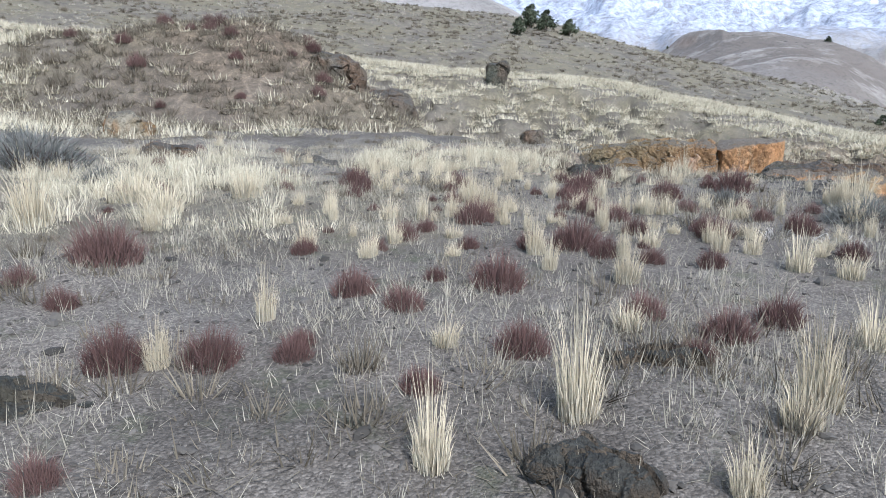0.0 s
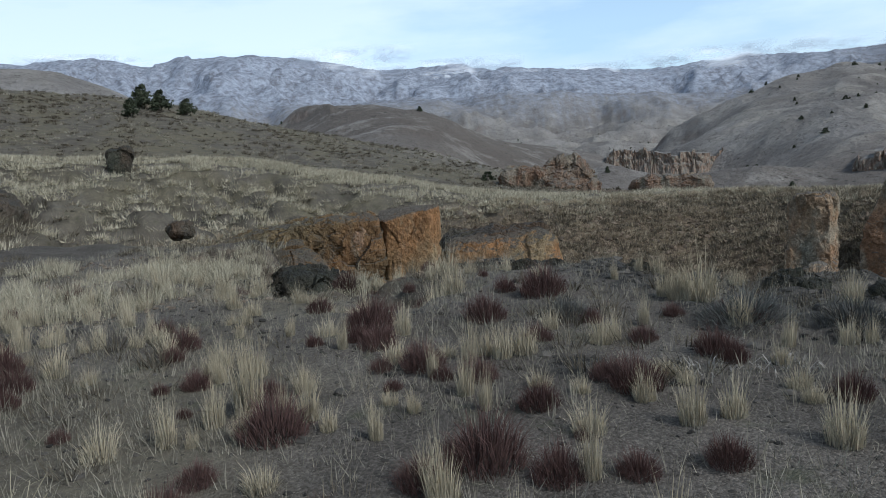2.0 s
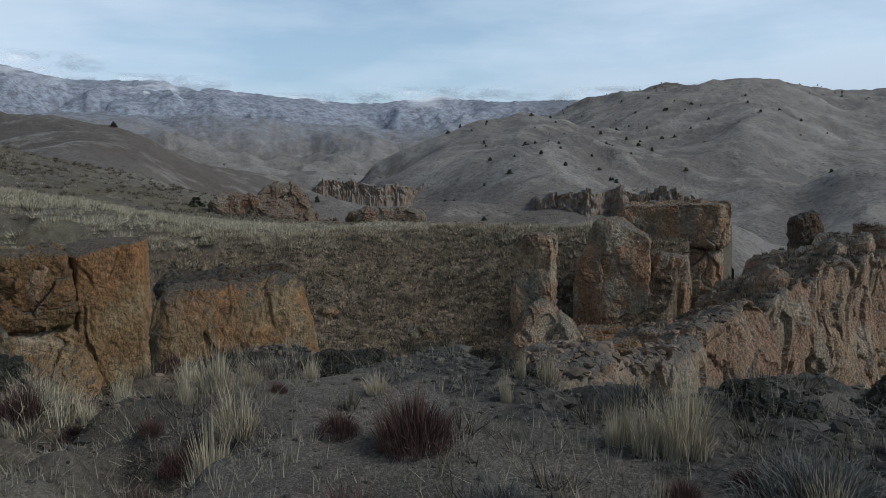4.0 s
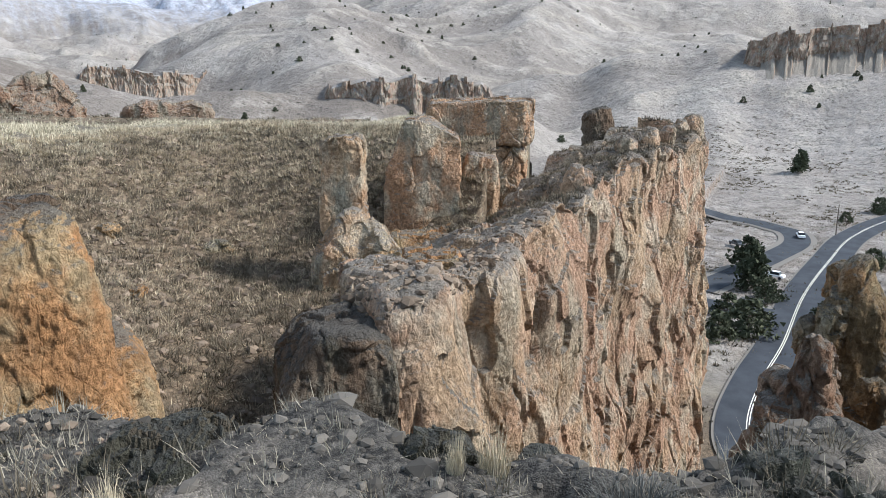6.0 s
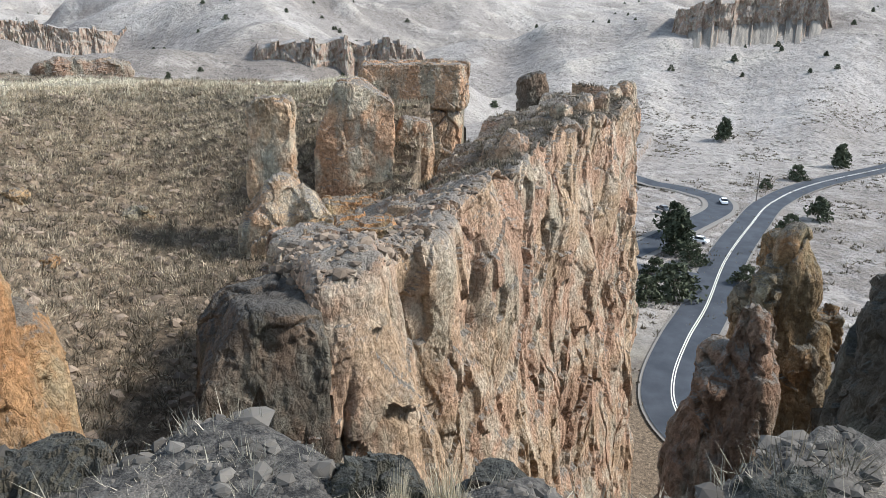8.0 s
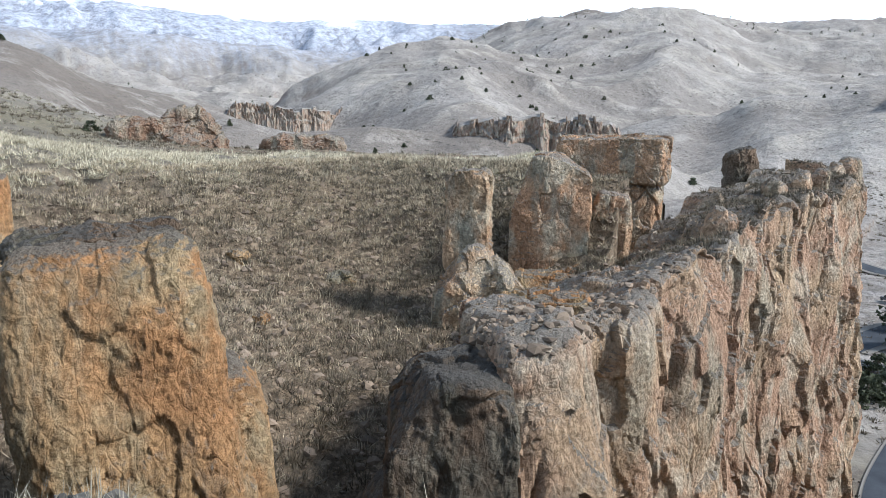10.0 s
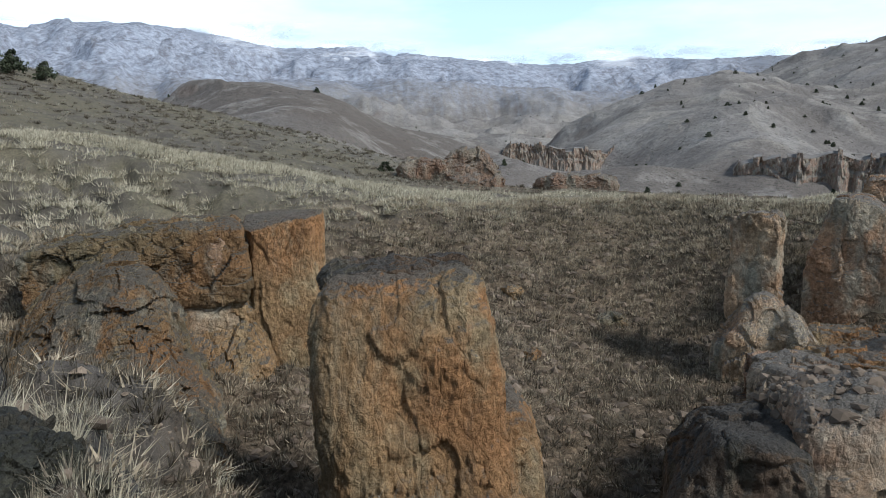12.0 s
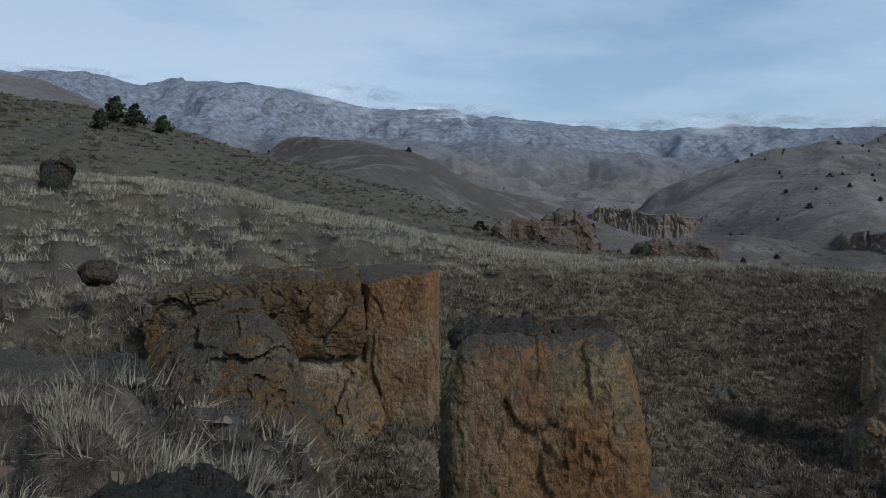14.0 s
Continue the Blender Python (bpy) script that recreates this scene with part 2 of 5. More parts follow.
def plain(name, colour, rough=0.9):
    m, n, l, b = material(name)
    b.inputs["Base Color"].default_value, b.inputs["Roughness"].default_value = (*colour, 1), rough
    return m


def noise_tex(n, l, scale, detail=5.0, rough=0.6, coord=None, stretch=None, kind="NOISE"):
    t = n.new("ShaderNodeTexNoise" if kind == "NOISE" else "ShaderNodeTexVoronoi")
    t.inputs["Scale"].default_value = scale
    if kind == "NOISE":
        t.inputs["Detail"].default_value, t.inputs["Roughness"].default_value = detail, rough
    if stretch:
        mp = n.new("ShaderNodeMapping")
        mp.inputs["Scale"].default_value = stretch
        l.new(coord, mp.inputs["Vector"])
        coord = mp.outputs[0]
    l.new(coord, t.inputs["Vector"])
    return t


def ramp(n, l, src, *stops):
    r = n.new("ShaderNodeValToRGB")
    e = r.color_ramp.elements
    while len(e) < len(stops):
        e.new(0.5)
    for el, (p, c) in zip(e, stops):
        el.position, el.color = p, ((c, c, c, 1) if isinstance(c, (int, float)) else (*c, 1))
    l.new(src, r.inputs[0])
    return r.outputs[0]


def mixed(n, l, fac, a, b, mode="MIX"):
    m = n.new("ShaderNodeMix")
    m.data_type, m.blend_type = "RGBA", mode
    for sock, v in ((m.inputs[0], fac), (m.inputs[6], a), (m.inputs[7], b)):
        if isinstance(v, (int, float)):
            sock.default_value = v
        elif isinstance(v, tuple):
            sock.default_value = (*v, 1)
        else:
            l.new(v, sock)
    return m.outputs[2]


def sums(n, l, op, a, b):
    m = n.new("ShaderNodeMath")
    m.operation = op
    for sock, v in zip(m.inputs, (a, b)):
        if isinstance(v, (int, float)):
            sock.default_value = v
        else:
            l.new(v, sock)
    return m.outputs[0]


def bump(n, l, b, height, strength, distance):
    u = n.new("ShaderNodeBump")
    u.inputs["Strength"].default_value, u.inputs["Distance"].default_value = strength, distance
    l.new(height, u.inputs["Height"])
    l.new(u.outputs[0], b.inputs["Normal"])


def rock_material(name, warm, rust, pale, cap, streak=0.45, crust=(0.20, 0.185, 0.165), varnish=(0.10, 0.085, 0.07), dull=(0.25, 0.235, 0.18)):
    m, n, l, b = material(name)
    g = n.new("ShaderNodeNewGeometry")
    pos = g.outputs["Position"]
    big = noise_tex(n, l, 0.22, 4, 0.55, pos).outputs[0]
    mid = noise_tex(n, l, 0.6, 6, 0.62, pos, (1, 1, streak)).outputs[0]
    fine = noise_tex(n, l, 7, 6, 0.7, pos).outputs[0]
    grit = noise_tex(n, l, 24, 4, 0.7, pos).outputs[0]
    col = mixed(n, l, ramp(n, l, big, (0.40, 0.0), (0.56, 1.0)), warm, rust)
    col = mixed(n, l, ramp(n, l, mid, (0.50, 0.0), (0.62, 0.85)), col, pale)
    col = mixed(n, l, ramp(n, l, noise_tex(n, l, 0.5, 6, 0.65, pos, (1.3, 1.3, 0.35)).outputs[0], (0.52, 0.0), (0.62, 0.75)), col, dull)
    # dark varnish runs down in streaks; pale scars where flakes came off
    runs = noise_tex(n, l, 1.1, 6, 0.7, pos, (1.4, 1.4, streak * 0.5)).outputs[0]
    col = mixed(n, l, ramp(n, l, runs, (0.57, 0.0), (0.70, 0.6)), col, varnish)
    scar = noise_tex(n, l, 1.7, coord=pos, kind="VORONOI", stretch=(1, 1, streak))
    col = mixed(n, l, 0.4, col, ramp(n, l, scar.outputs["Color"], (0.1, 0.32), (0.9, 0.74)), "OVERLAY")
    plates = noise_tex(n, l, 6.5, coord=mixed(n, l, 0.10, pos, noise_tex(n, l, 4.0, 3, 0.6, pos).outputs["Color"], "ADD"), kind="VORONOI", stretch=(1, 1, 0.8))
    col = mixed(n, l, 0.35, col, ramp(n, l, plates.outputs["Color"], (0.1, 0.3), (0.9, 0.75)), "OVERLAY")
    col = mixed(n, l, 0.55, col, ramp(n, l, fine, (0.30, 0.14), (0.5, 0.52), (0.70, 0.9)), "OVERLAY")
    # grey-black lichen and dust gather on the tops
    sep = n.new("ShaderNodeSeparateXYZ")
    l.new(g.outputs["Normal"], sep.inputs[0])
    up = sums(n, l, "ADD", sep.outputs[2], sums(n, l, "MULTIPLY", sums(n, l, "SUBTRACT", fine, 0.5), 1.4))
    lichen = ramp(n, l, up, (0.44, 0.0), (0.74, 0.9))
    col = mixed(n, l, lichen, col, mixed(n, l, ramp(n, l, grit, (0.35, 0.0), (0.65, 1.0)), cap, crust))
    l.new(col, b.inputs["Base Color"])
    b.inputs["Roughness"].default_value = 0.92
    b.inputs["Specular IOR Level"].default_value = 0.2
    crack = n.new("ShaderNodeTexVoronoi")
    crack.feature = "DISTANCE_TO_EDGE"
    crack.inputs["Scale"].default_value = 2.6
    bent = mixed(n, l, 0.12, pos, noise_tex(n, l, 2.5, 4, 0.6, pos).outputs["Color"], "ADD")
    squash = n.new("ShaderNodeMapping")
    squash.inputs["Scale"].default_value = (1, 1, 0.55)
    l.new(bent, squash.inputs["Vector"])
    l.new(squash.outputs[0], crack.inputs["Vector"])
    h = sums(n, l, "ADD", sums(n, l, "MULTIPLY", fine, 1.1), sums(n, l, "MULTIPLY", grit, 0.4))
    h = sums(n, l, "ADD", h, sums(n, l, "MULTIPLY", plates.outputs["Distance"], -0.6))
    h = sums(n, l, "ADD", h, ramp(n, l, crack.outputs["Distance"], (0.0, 0.0), (0.05, 0.16)))
    bump(n, l, b, h, 1.0, 0.12)
    return m


def attribute(n, name):
    a = n.new("ShaderNodeAttribute")
    a.attribute_name = name
    return a.outputs["Fac"]


def earth_material():
    m, n, l, b = material("earth")
    pos = n.new("ShaderNodeNewGeometry").outputs["Position"]
    far, grass, scree, hazy_snow, bare = (attribute(n, k) for k in ("far", "grass", "scree", "hazy_snow", "brown"))
    wash = attribute(n, "wash")
    fine = noise_tex(n, l, 9, 6, 0.75, pos).outputs[0]
    grit = noise_tex(n, l, 38, 5, 0.75, pos).outputs[0]
    patch = noise_tex(n, l, 0.7, 5, 0.65, pos).outputs[0]
    stones = noise_tex(n, l, 85, coord=pos, kind="VORONOI")
    # near: gravel and dead litter
    gravel = mixed(n, l, ramp(n, l, patch, (0.38, 0.0), (0.62, 1.0)), (0.080, 0.071, 0.061), (0.142, 0.126, 0.108))
    gravel = mixed(n, l, 0.6, gravel, ramp(n, l, stones.outputs["Color"], (0.05, 0.18), (0.55, 0.5), (0.95, 0.92)), "OVERLAY")
    gravel = mixed(n, l, 0.5, gravel, ramp(n, l, grit, (0.32, 0.08), (0.68, 0.95)), "OVERLAY")
    straw = mixed(n, l, ramp(n, l, fine, (0.35, 0.0), (0.65, 1.0)), (0.085, 0.075, 0.052), (0.20, 0.175, 0.12))
    col = mixed(n, l, sums(n, l, "MULTIPLY", grass, ramp(n, l, patch, (0.30, 0.25), (0.58, 1.0))), gravel, straw)
    rubble = mixed(n, l, ramp(n, l, noise_tex(n, l, 2.2, 6, 0.7, pos).outputs[0], (0.38, 0.0), (0.62, 1.0)), (0.068, 0.052, 0.036), (0.168, 0.128, 0.088))
    rubble = mixed(n, l, 0.6, rubble, ramp(n, l, noise_tex(n, l, 5, coord=pos, kind="VORONOI").outputs["Color"], (0.1, 0.25), (0.9, 0.8)), "OVERLAY")
    rubble = mixed(n, l, 0.7, rubble, ramp(n, l, fine, (0.32, 0.1), (0.68, 0.9)), "OVERLAY")
    rubble = mixed(n, l, 0.6, rubble, ramp(n, l, grit, (0.32, 0.1), (0.68, 0.92)), "OVERLAY")
    moss = ramp(n, l, noise_tex(n, l, 2.0, 6, 0.75, pos).outputs[0], (0.56, 0.0), (0.68, 0.5))
    col = mixed(n, l, moss, col, (0.068, 0.078, 0.042))
    col = mixed(n, l, scree, col, rubble)
    crusted = mixed(n, l, ramp(n, l, noise_tex(n, l, 14, 6, 0.8, pos).outputs[0], (0.42, 0.0), (0.60, 1.0)), (0.022, 0.021, 0.020), (0.095, 0.088, 0.078))
    col = mixed(n, l, attribute(n, "crust"), col, crusted)
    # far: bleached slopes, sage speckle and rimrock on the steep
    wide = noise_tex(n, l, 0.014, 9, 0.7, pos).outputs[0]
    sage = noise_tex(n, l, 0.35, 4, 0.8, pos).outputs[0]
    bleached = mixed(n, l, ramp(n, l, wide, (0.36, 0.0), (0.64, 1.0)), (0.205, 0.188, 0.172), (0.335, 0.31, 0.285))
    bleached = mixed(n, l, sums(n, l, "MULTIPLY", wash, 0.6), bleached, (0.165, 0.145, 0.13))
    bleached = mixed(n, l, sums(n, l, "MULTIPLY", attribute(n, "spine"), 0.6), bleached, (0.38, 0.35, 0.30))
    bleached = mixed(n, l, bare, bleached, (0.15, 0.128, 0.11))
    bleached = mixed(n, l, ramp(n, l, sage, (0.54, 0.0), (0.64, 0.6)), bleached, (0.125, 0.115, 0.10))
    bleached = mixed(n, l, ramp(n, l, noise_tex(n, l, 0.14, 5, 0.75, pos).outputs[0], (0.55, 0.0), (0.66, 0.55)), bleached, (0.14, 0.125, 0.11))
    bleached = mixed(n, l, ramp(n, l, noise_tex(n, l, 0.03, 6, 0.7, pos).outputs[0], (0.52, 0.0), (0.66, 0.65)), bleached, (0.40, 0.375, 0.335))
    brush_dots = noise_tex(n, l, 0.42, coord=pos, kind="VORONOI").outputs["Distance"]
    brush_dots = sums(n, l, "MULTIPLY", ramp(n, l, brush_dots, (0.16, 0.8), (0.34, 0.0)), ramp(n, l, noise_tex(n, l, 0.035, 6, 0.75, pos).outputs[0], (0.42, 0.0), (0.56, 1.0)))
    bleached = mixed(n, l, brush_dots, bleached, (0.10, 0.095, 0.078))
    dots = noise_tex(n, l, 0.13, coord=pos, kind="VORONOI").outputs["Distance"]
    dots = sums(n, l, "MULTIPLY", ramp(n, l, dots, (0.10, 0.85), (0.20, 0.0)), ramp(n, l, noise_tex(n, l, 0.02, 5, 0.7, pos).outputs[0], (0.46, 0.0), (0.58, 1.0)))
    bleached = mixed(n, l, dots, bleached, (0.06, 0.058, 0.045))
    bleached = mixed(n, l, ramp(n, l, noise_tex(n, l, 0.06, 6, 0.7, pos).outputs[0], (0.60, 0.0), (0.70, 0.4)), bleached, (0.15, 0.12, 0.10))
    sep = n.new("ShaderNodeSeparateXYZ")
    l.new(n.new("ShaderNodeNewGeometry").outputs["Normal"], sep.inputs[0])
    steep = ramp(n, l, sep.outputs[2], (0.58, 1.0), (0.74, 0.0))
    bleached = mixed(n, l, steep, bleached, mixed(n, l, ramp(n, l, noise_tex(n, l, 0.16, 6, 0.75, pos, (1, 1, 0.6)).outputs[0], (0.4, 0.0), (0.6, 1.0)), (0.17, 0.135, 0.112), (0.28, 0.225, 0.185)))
    # snow-dusted range; distance haze is put into both colours, bluish and low in contrast
    bleached = mixed(n, l, sums(n, l, "MULTIPLY", hazy_snow, 0.9), bleached, (0.185, 0.195, 0.23))
    flakes = sums(n, l, "MULTIPLY", hazy_snow, ramp(n, l, noise_tex(n, l, 0.045, 8, 0.8, pos).outputs[0], (0.40, 0.0), (0.60, 0.9)))
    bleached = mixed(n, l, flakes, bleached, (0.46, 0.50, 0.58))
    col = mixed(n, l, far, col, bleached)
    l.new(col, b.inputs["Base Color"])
    b.inputs["Roughness"].default_value, b.inputs["Specular IOR Level"].default_value = 0.95, 0.1
    h = sums(n, l, "ADD", sums(n, l, "MULTIPLY", stones.outputs["Distance"], -0.6), sums(n, l, "MULTIPLY", fine, 1.2))
    bump(n, l, b, h, 0.6, 0.018)
    # the far slopes' own unevenness
    u = n.new("ShaderNodeBump")
    u.inputs["Distance"].default_value = 5.0
    l.new(far, u.inputs["Strength"])
    l.new(noise_tex(n, l, 0.11, 6, 0.7, pos).outputs[0], u.inputs["Height"])
    l.new(b.inputs["Normal"].links[0].from_node.outputs[0], u.inputs["Normal"])
    l.new(u.outputs[0], b.inputs["Normal"])
    return m


earth = earth_material()
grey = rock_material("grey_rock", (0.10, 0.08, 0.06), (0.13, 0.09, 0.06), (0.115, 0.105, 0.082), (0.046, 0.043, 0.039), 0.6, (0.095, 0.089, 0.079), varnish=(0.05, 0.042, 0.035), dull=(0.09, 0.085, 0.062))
face = rock_material("cliff_rock", (0.325, 0.23, 0.145), (0.31, 0.198, 0.13), (0.375, 0.315, 0.235), (0.105, 0.095, 0.08), 0.9, varnish=(0.17, 0.125, 0.09), dull=(0.27, 0.235, 0.17))
stack_rock = rock_material("stack_rock", (0.345, 0.25, 0.155), (0.34, 0.205, 0.12), (0.39, 0.335, 0.245), (0.12, 0.108, 0.092), 0.8, varnish=(0.19, 0.14, 0.10))
rim_rock = rock_material("rim_rock", (0.20, 0.155, 0.12), (0.22, 0.15, 0.11), (0.30, 0.26, 0.21), (0.16, 0.15, 0.125), 0.5, varnish=(0.10, 0.085, 0.07))
brown = rock_material("brown_rock", (0.165, 0.115, 0.06), (0.215, 0.12, 0.055), (0.20, 0.168, 0.10), (0.065, 0.058, 0.046), crust=(0.15, 0.135, 0.11))
ochre = rock_material("ochre_rock", (0.295, 0.19, 0.095), (0.31, 0.165, 0.073), (0.30, 0.232, 0.135), (0.075, 0.068, 0.058), 0.8, crust=(0.17, 0.155, 0.13), dull=(0.25, 0.205, 0.13))
dark_rock = rock_material("dark_rock", (0.060, 0.054, 0.042), (0.078, 0.060, 0.042), (0.072, 0.074, 0.054), (0.026, 0.026, 0.023), 0.45, (0.066, 0.066, 0.057), varnish=(0.03, 0.028, 0.024), dull=(0.05, 0.052, 0.038))
rust_brown = rock_material("rust_brown_rock", (0.19, 0.135, 0.095), (0.21, 0.13, 0.085), (0.25, 0.205, 0.15), (0.12, 0.105, 0.085))

# ---------------------------------------------------------------- ground
bearing = np.concatenate([np.arange(-37, 105, 0.18), np.arange(105, 323, 2.0)])
ring = np.concatenate([[0.0]] + [a * (b / a) ** (np.arange(n) / n) for a, b, n in ((0.3, 9, 120), (9, 150, 190), (150, 1150, 250), (1150, 4700, 90))] + [[4700.0]])
A, Rr = np.meshgrid(np.radians(bearing), ring, indexing="ij")
gx, gy = CX + Rr * np.sin(A), CY + Rr * np.cos(A)
gz = ground(gx, gy)
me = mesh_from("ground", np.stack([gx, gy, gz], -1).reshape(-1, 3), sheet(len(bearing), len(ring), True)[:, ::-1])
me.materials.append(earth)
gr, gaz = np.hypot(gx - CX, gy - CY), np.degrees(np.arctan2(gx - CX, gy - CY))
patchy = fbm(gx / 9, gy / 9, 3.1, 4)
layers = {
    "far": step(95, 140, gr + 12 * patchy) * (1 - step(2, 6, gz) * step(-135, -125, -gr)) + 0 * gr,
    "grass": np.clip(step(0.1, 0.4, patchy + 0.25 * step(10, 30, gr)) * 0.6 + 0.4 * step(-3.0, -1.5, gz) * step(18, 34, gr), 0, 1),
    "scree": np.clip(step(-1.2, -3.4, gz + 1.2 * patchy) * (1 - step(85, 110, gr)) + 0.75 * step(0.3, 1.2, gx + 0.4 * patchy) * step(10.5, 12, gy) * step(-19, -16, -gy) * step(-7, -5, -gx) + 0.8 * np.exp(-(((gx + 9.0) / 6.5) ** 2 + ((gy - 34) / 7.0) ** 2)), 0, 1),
    "hazy_snow": step(20, 260, gz + 60 * patchy) * step(1300, 2100, gr) * step(-66, -50, -gaz),
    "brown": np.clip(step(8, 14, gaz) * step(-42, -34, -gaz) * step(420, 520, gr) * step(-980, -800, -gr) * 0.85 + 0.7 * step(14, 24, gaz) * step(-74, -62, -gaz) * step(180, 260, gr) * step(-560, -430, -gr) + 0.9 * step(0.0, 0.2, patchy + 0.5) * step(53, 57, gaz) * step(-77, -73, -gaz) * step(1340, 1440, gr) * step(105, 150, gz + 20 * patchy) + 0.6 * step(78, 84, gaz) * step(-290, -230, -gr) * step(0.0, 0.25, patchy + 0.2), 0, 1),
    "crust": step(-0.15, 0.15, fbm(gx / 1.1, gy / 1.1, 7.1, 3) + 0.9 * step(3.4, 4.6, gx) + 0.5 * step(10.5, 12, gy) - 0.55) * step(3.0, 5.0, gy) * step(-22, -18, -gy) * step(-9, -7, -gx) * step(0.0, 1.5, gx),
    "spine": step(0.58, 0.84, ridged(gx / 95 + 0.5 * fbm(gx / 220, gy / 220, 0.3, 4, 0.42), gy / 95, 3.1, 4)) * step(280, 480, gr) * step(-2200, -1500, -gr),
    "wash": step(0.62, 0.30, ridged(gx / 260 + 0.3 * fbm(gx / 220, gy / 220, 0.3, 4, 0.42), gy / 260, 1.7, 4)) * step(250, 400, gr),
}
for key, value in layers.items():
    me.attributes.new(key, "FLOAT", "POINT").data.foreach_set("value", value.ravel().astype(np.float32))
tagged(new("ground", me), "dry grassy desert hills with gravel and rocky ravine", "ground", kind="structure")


# ---------------------------------------------------------------- rock
SPOTS = [(0.5 + 0.9 * (PERM[np.arange(256) + k] / 255 - 0.5)).astype(np.float32) for k in (11, 71, 131)]
LOTS = (PERM[np.arange(256) + 37] / 255).astype(np.float32)


def cells_run(x, y, z, seed):
    lows = [np.floor(v) for v in (x, y, z)]
    fx, fy, fz = ((v - f).astype(np.float32) for v, f in zip((x, y, z), lows))
    xi, yi, zi = (f.astype(np.int32) for f in lows)
    f1, f2, who = np.full(x.shape, 81.0, np.float32), np.full(x.shape, 81.0, np.float32), np.zeros(x.shape, np.int32)
    for i in (-1, 0, 1):
        hx = HASH[(xi + i + seed) & 255]
        for j in (-1, 0, 1):
            hy = HASH[hx + ((yi + j) & 255)]
            for k in (-1, 0, 1):
                h = HASH[hy + ((zi + k) & 255)]
                d = (SPOTS[0][h] + i - fx) ** 2 + (SPOTS[1][h] + j - fy) ** 2 + (SPOTS[2][h] + k - fz) ** 2
                near = d < f1
                f2 = np.where(near, f1, np.minimum(f2, d))
                who = np.where(near, h, who)
                f1 = np.where(near, d, f1)
    return np.sqrt(f1), np.sqrt(f2), LOTS[who]


def cells(x, y, z, seed=0):
    """Nearest and second nearest distance to scattered points, and a random number for the nearest."""
    runs = [cells_run(x[i:i + 8192], y[i:i + 8192], z[i:i + 8192], seed) for i in range(0, len(x), 8192)]
    return tuple(np.concatenate(v).astype(float) for v in zip(*runs))


TILT = np.random.RandomState(31).normal(size=(256, 3))
TILT = (TILT / np.linalg.norm(TILT, axis=1)[:, None]).astype(np.float32)


def facets_run(x, y, z, seed):
    lows = [np.floor(v) for v in (x, y, z)]
    fx, fy, fz = ((v - f).astype(np.float32) for v, f in zip((x, y, z), lows))
    xi, yi, zi = (f.astype(np.int32) for f in lows)
    best, height = np.full(x.shape, 81.0, np.float32), np.zeros(x.shape, np.float32)
    for i in (-1, 0, 1):
        hx = HASH[(xi + i + seed) & 255]
        for j in (-1, 0, 1):
            hy = HASH[hx + ((yi + j) & 255)]
            for k in (-1, 0, 1):
                h = HASH[hy + ((zi + k) & 255)]
                dx, dy, dz = fx - i - SPOTS[0][h], fy - j - SPOTS[1][h], fz - k - SPOTS[2][h]
                d = dx * dx + dy * dy + dz * dz
                near = d < best
                height = np.where(near, 0.8 * (LOTS[h] - 0.5) + 0.8 * (TILT[h, 0] * dx + TILT[h, 1] * dy + TILT[h, 2] * dz), height)
                best = np.where(near, d, best)
    return height


def facets(x, y, z, seed=0):
    """Height of broken rock: each cell is a plane of its own, set back and tilted by chance."""
    return np.concatenate([facets_run(x[i:i + 8192], y[i:i + 8192], z[i:i + 8192], seed) for i in range(0, len(x), 8192)]).astype(float)


def weather(p, nrm, seed, grain=1.0, tall=1.0, blocks=0.25, crack=0.15, knobs=0.06, swell=0.3, chip=3.1, bend=0.5, plumb=1.0):
    """Moves rock points along their normals: swells, broken blocks and flakes. grain: metres of a block; plumb: how much longer flakes are upright."""
    s = seed * 7.31
    x, y, z = p[:, 0] / grain + s, p[:, 1] / grain - s, p[:, 2] / (grain * tall) + 0.37 * s
    wx, wy, wz = x + bend * fbm(x, y, z, 2), y + bend * fbm(x + 9, y, z, 2), z + bend * fbm(x, y + 9, z, 2)
    f1, f2, who = cells(wx, wy, wz, seed)
    some = step(0.0, 0.25, perlin(x / 1.7, y / 1.7, z / 1.7 + 4))
    d = swell * grain * fbm(x / 2.5, y / 2.5, z / 2.5, 3) + blocks * grain * (0.6 * (who - 0.5) + 0.6 * facets(wx, wy, wz, seed)) - crack * grain * some * np.exp(-(f2 - f1) / 0.05)
    g = chip
    w = 0.30 * fbm(p[:, 0] * g * 0.7, p[:, 1] * g * 0.7, p[:, 2] * g * 0.7, 2)
    gz = g / (plumb * (1 + 0.5 * (tall - 1)))
    patchy = 0.35 + 0.9 * step(-0.25, 0.35, perlin(x / 1.3 + 7, y / 1.3, z / 1.3))
    d = d + knobs * patchy * 0.9 * facets(p[:, 0] * g + s + w, p[:, 1] * g - w, p[:, 2] * gz + w, seed + 3)
    d = d + knobs * 0.3 * facets(p[:, 0] * g * 2.3 + w, p[:, 1] * g * 2.3 + s, p[:, 2] * gz * 2.3 - w, seed + 9)
    return p + nrm * d[:, None]


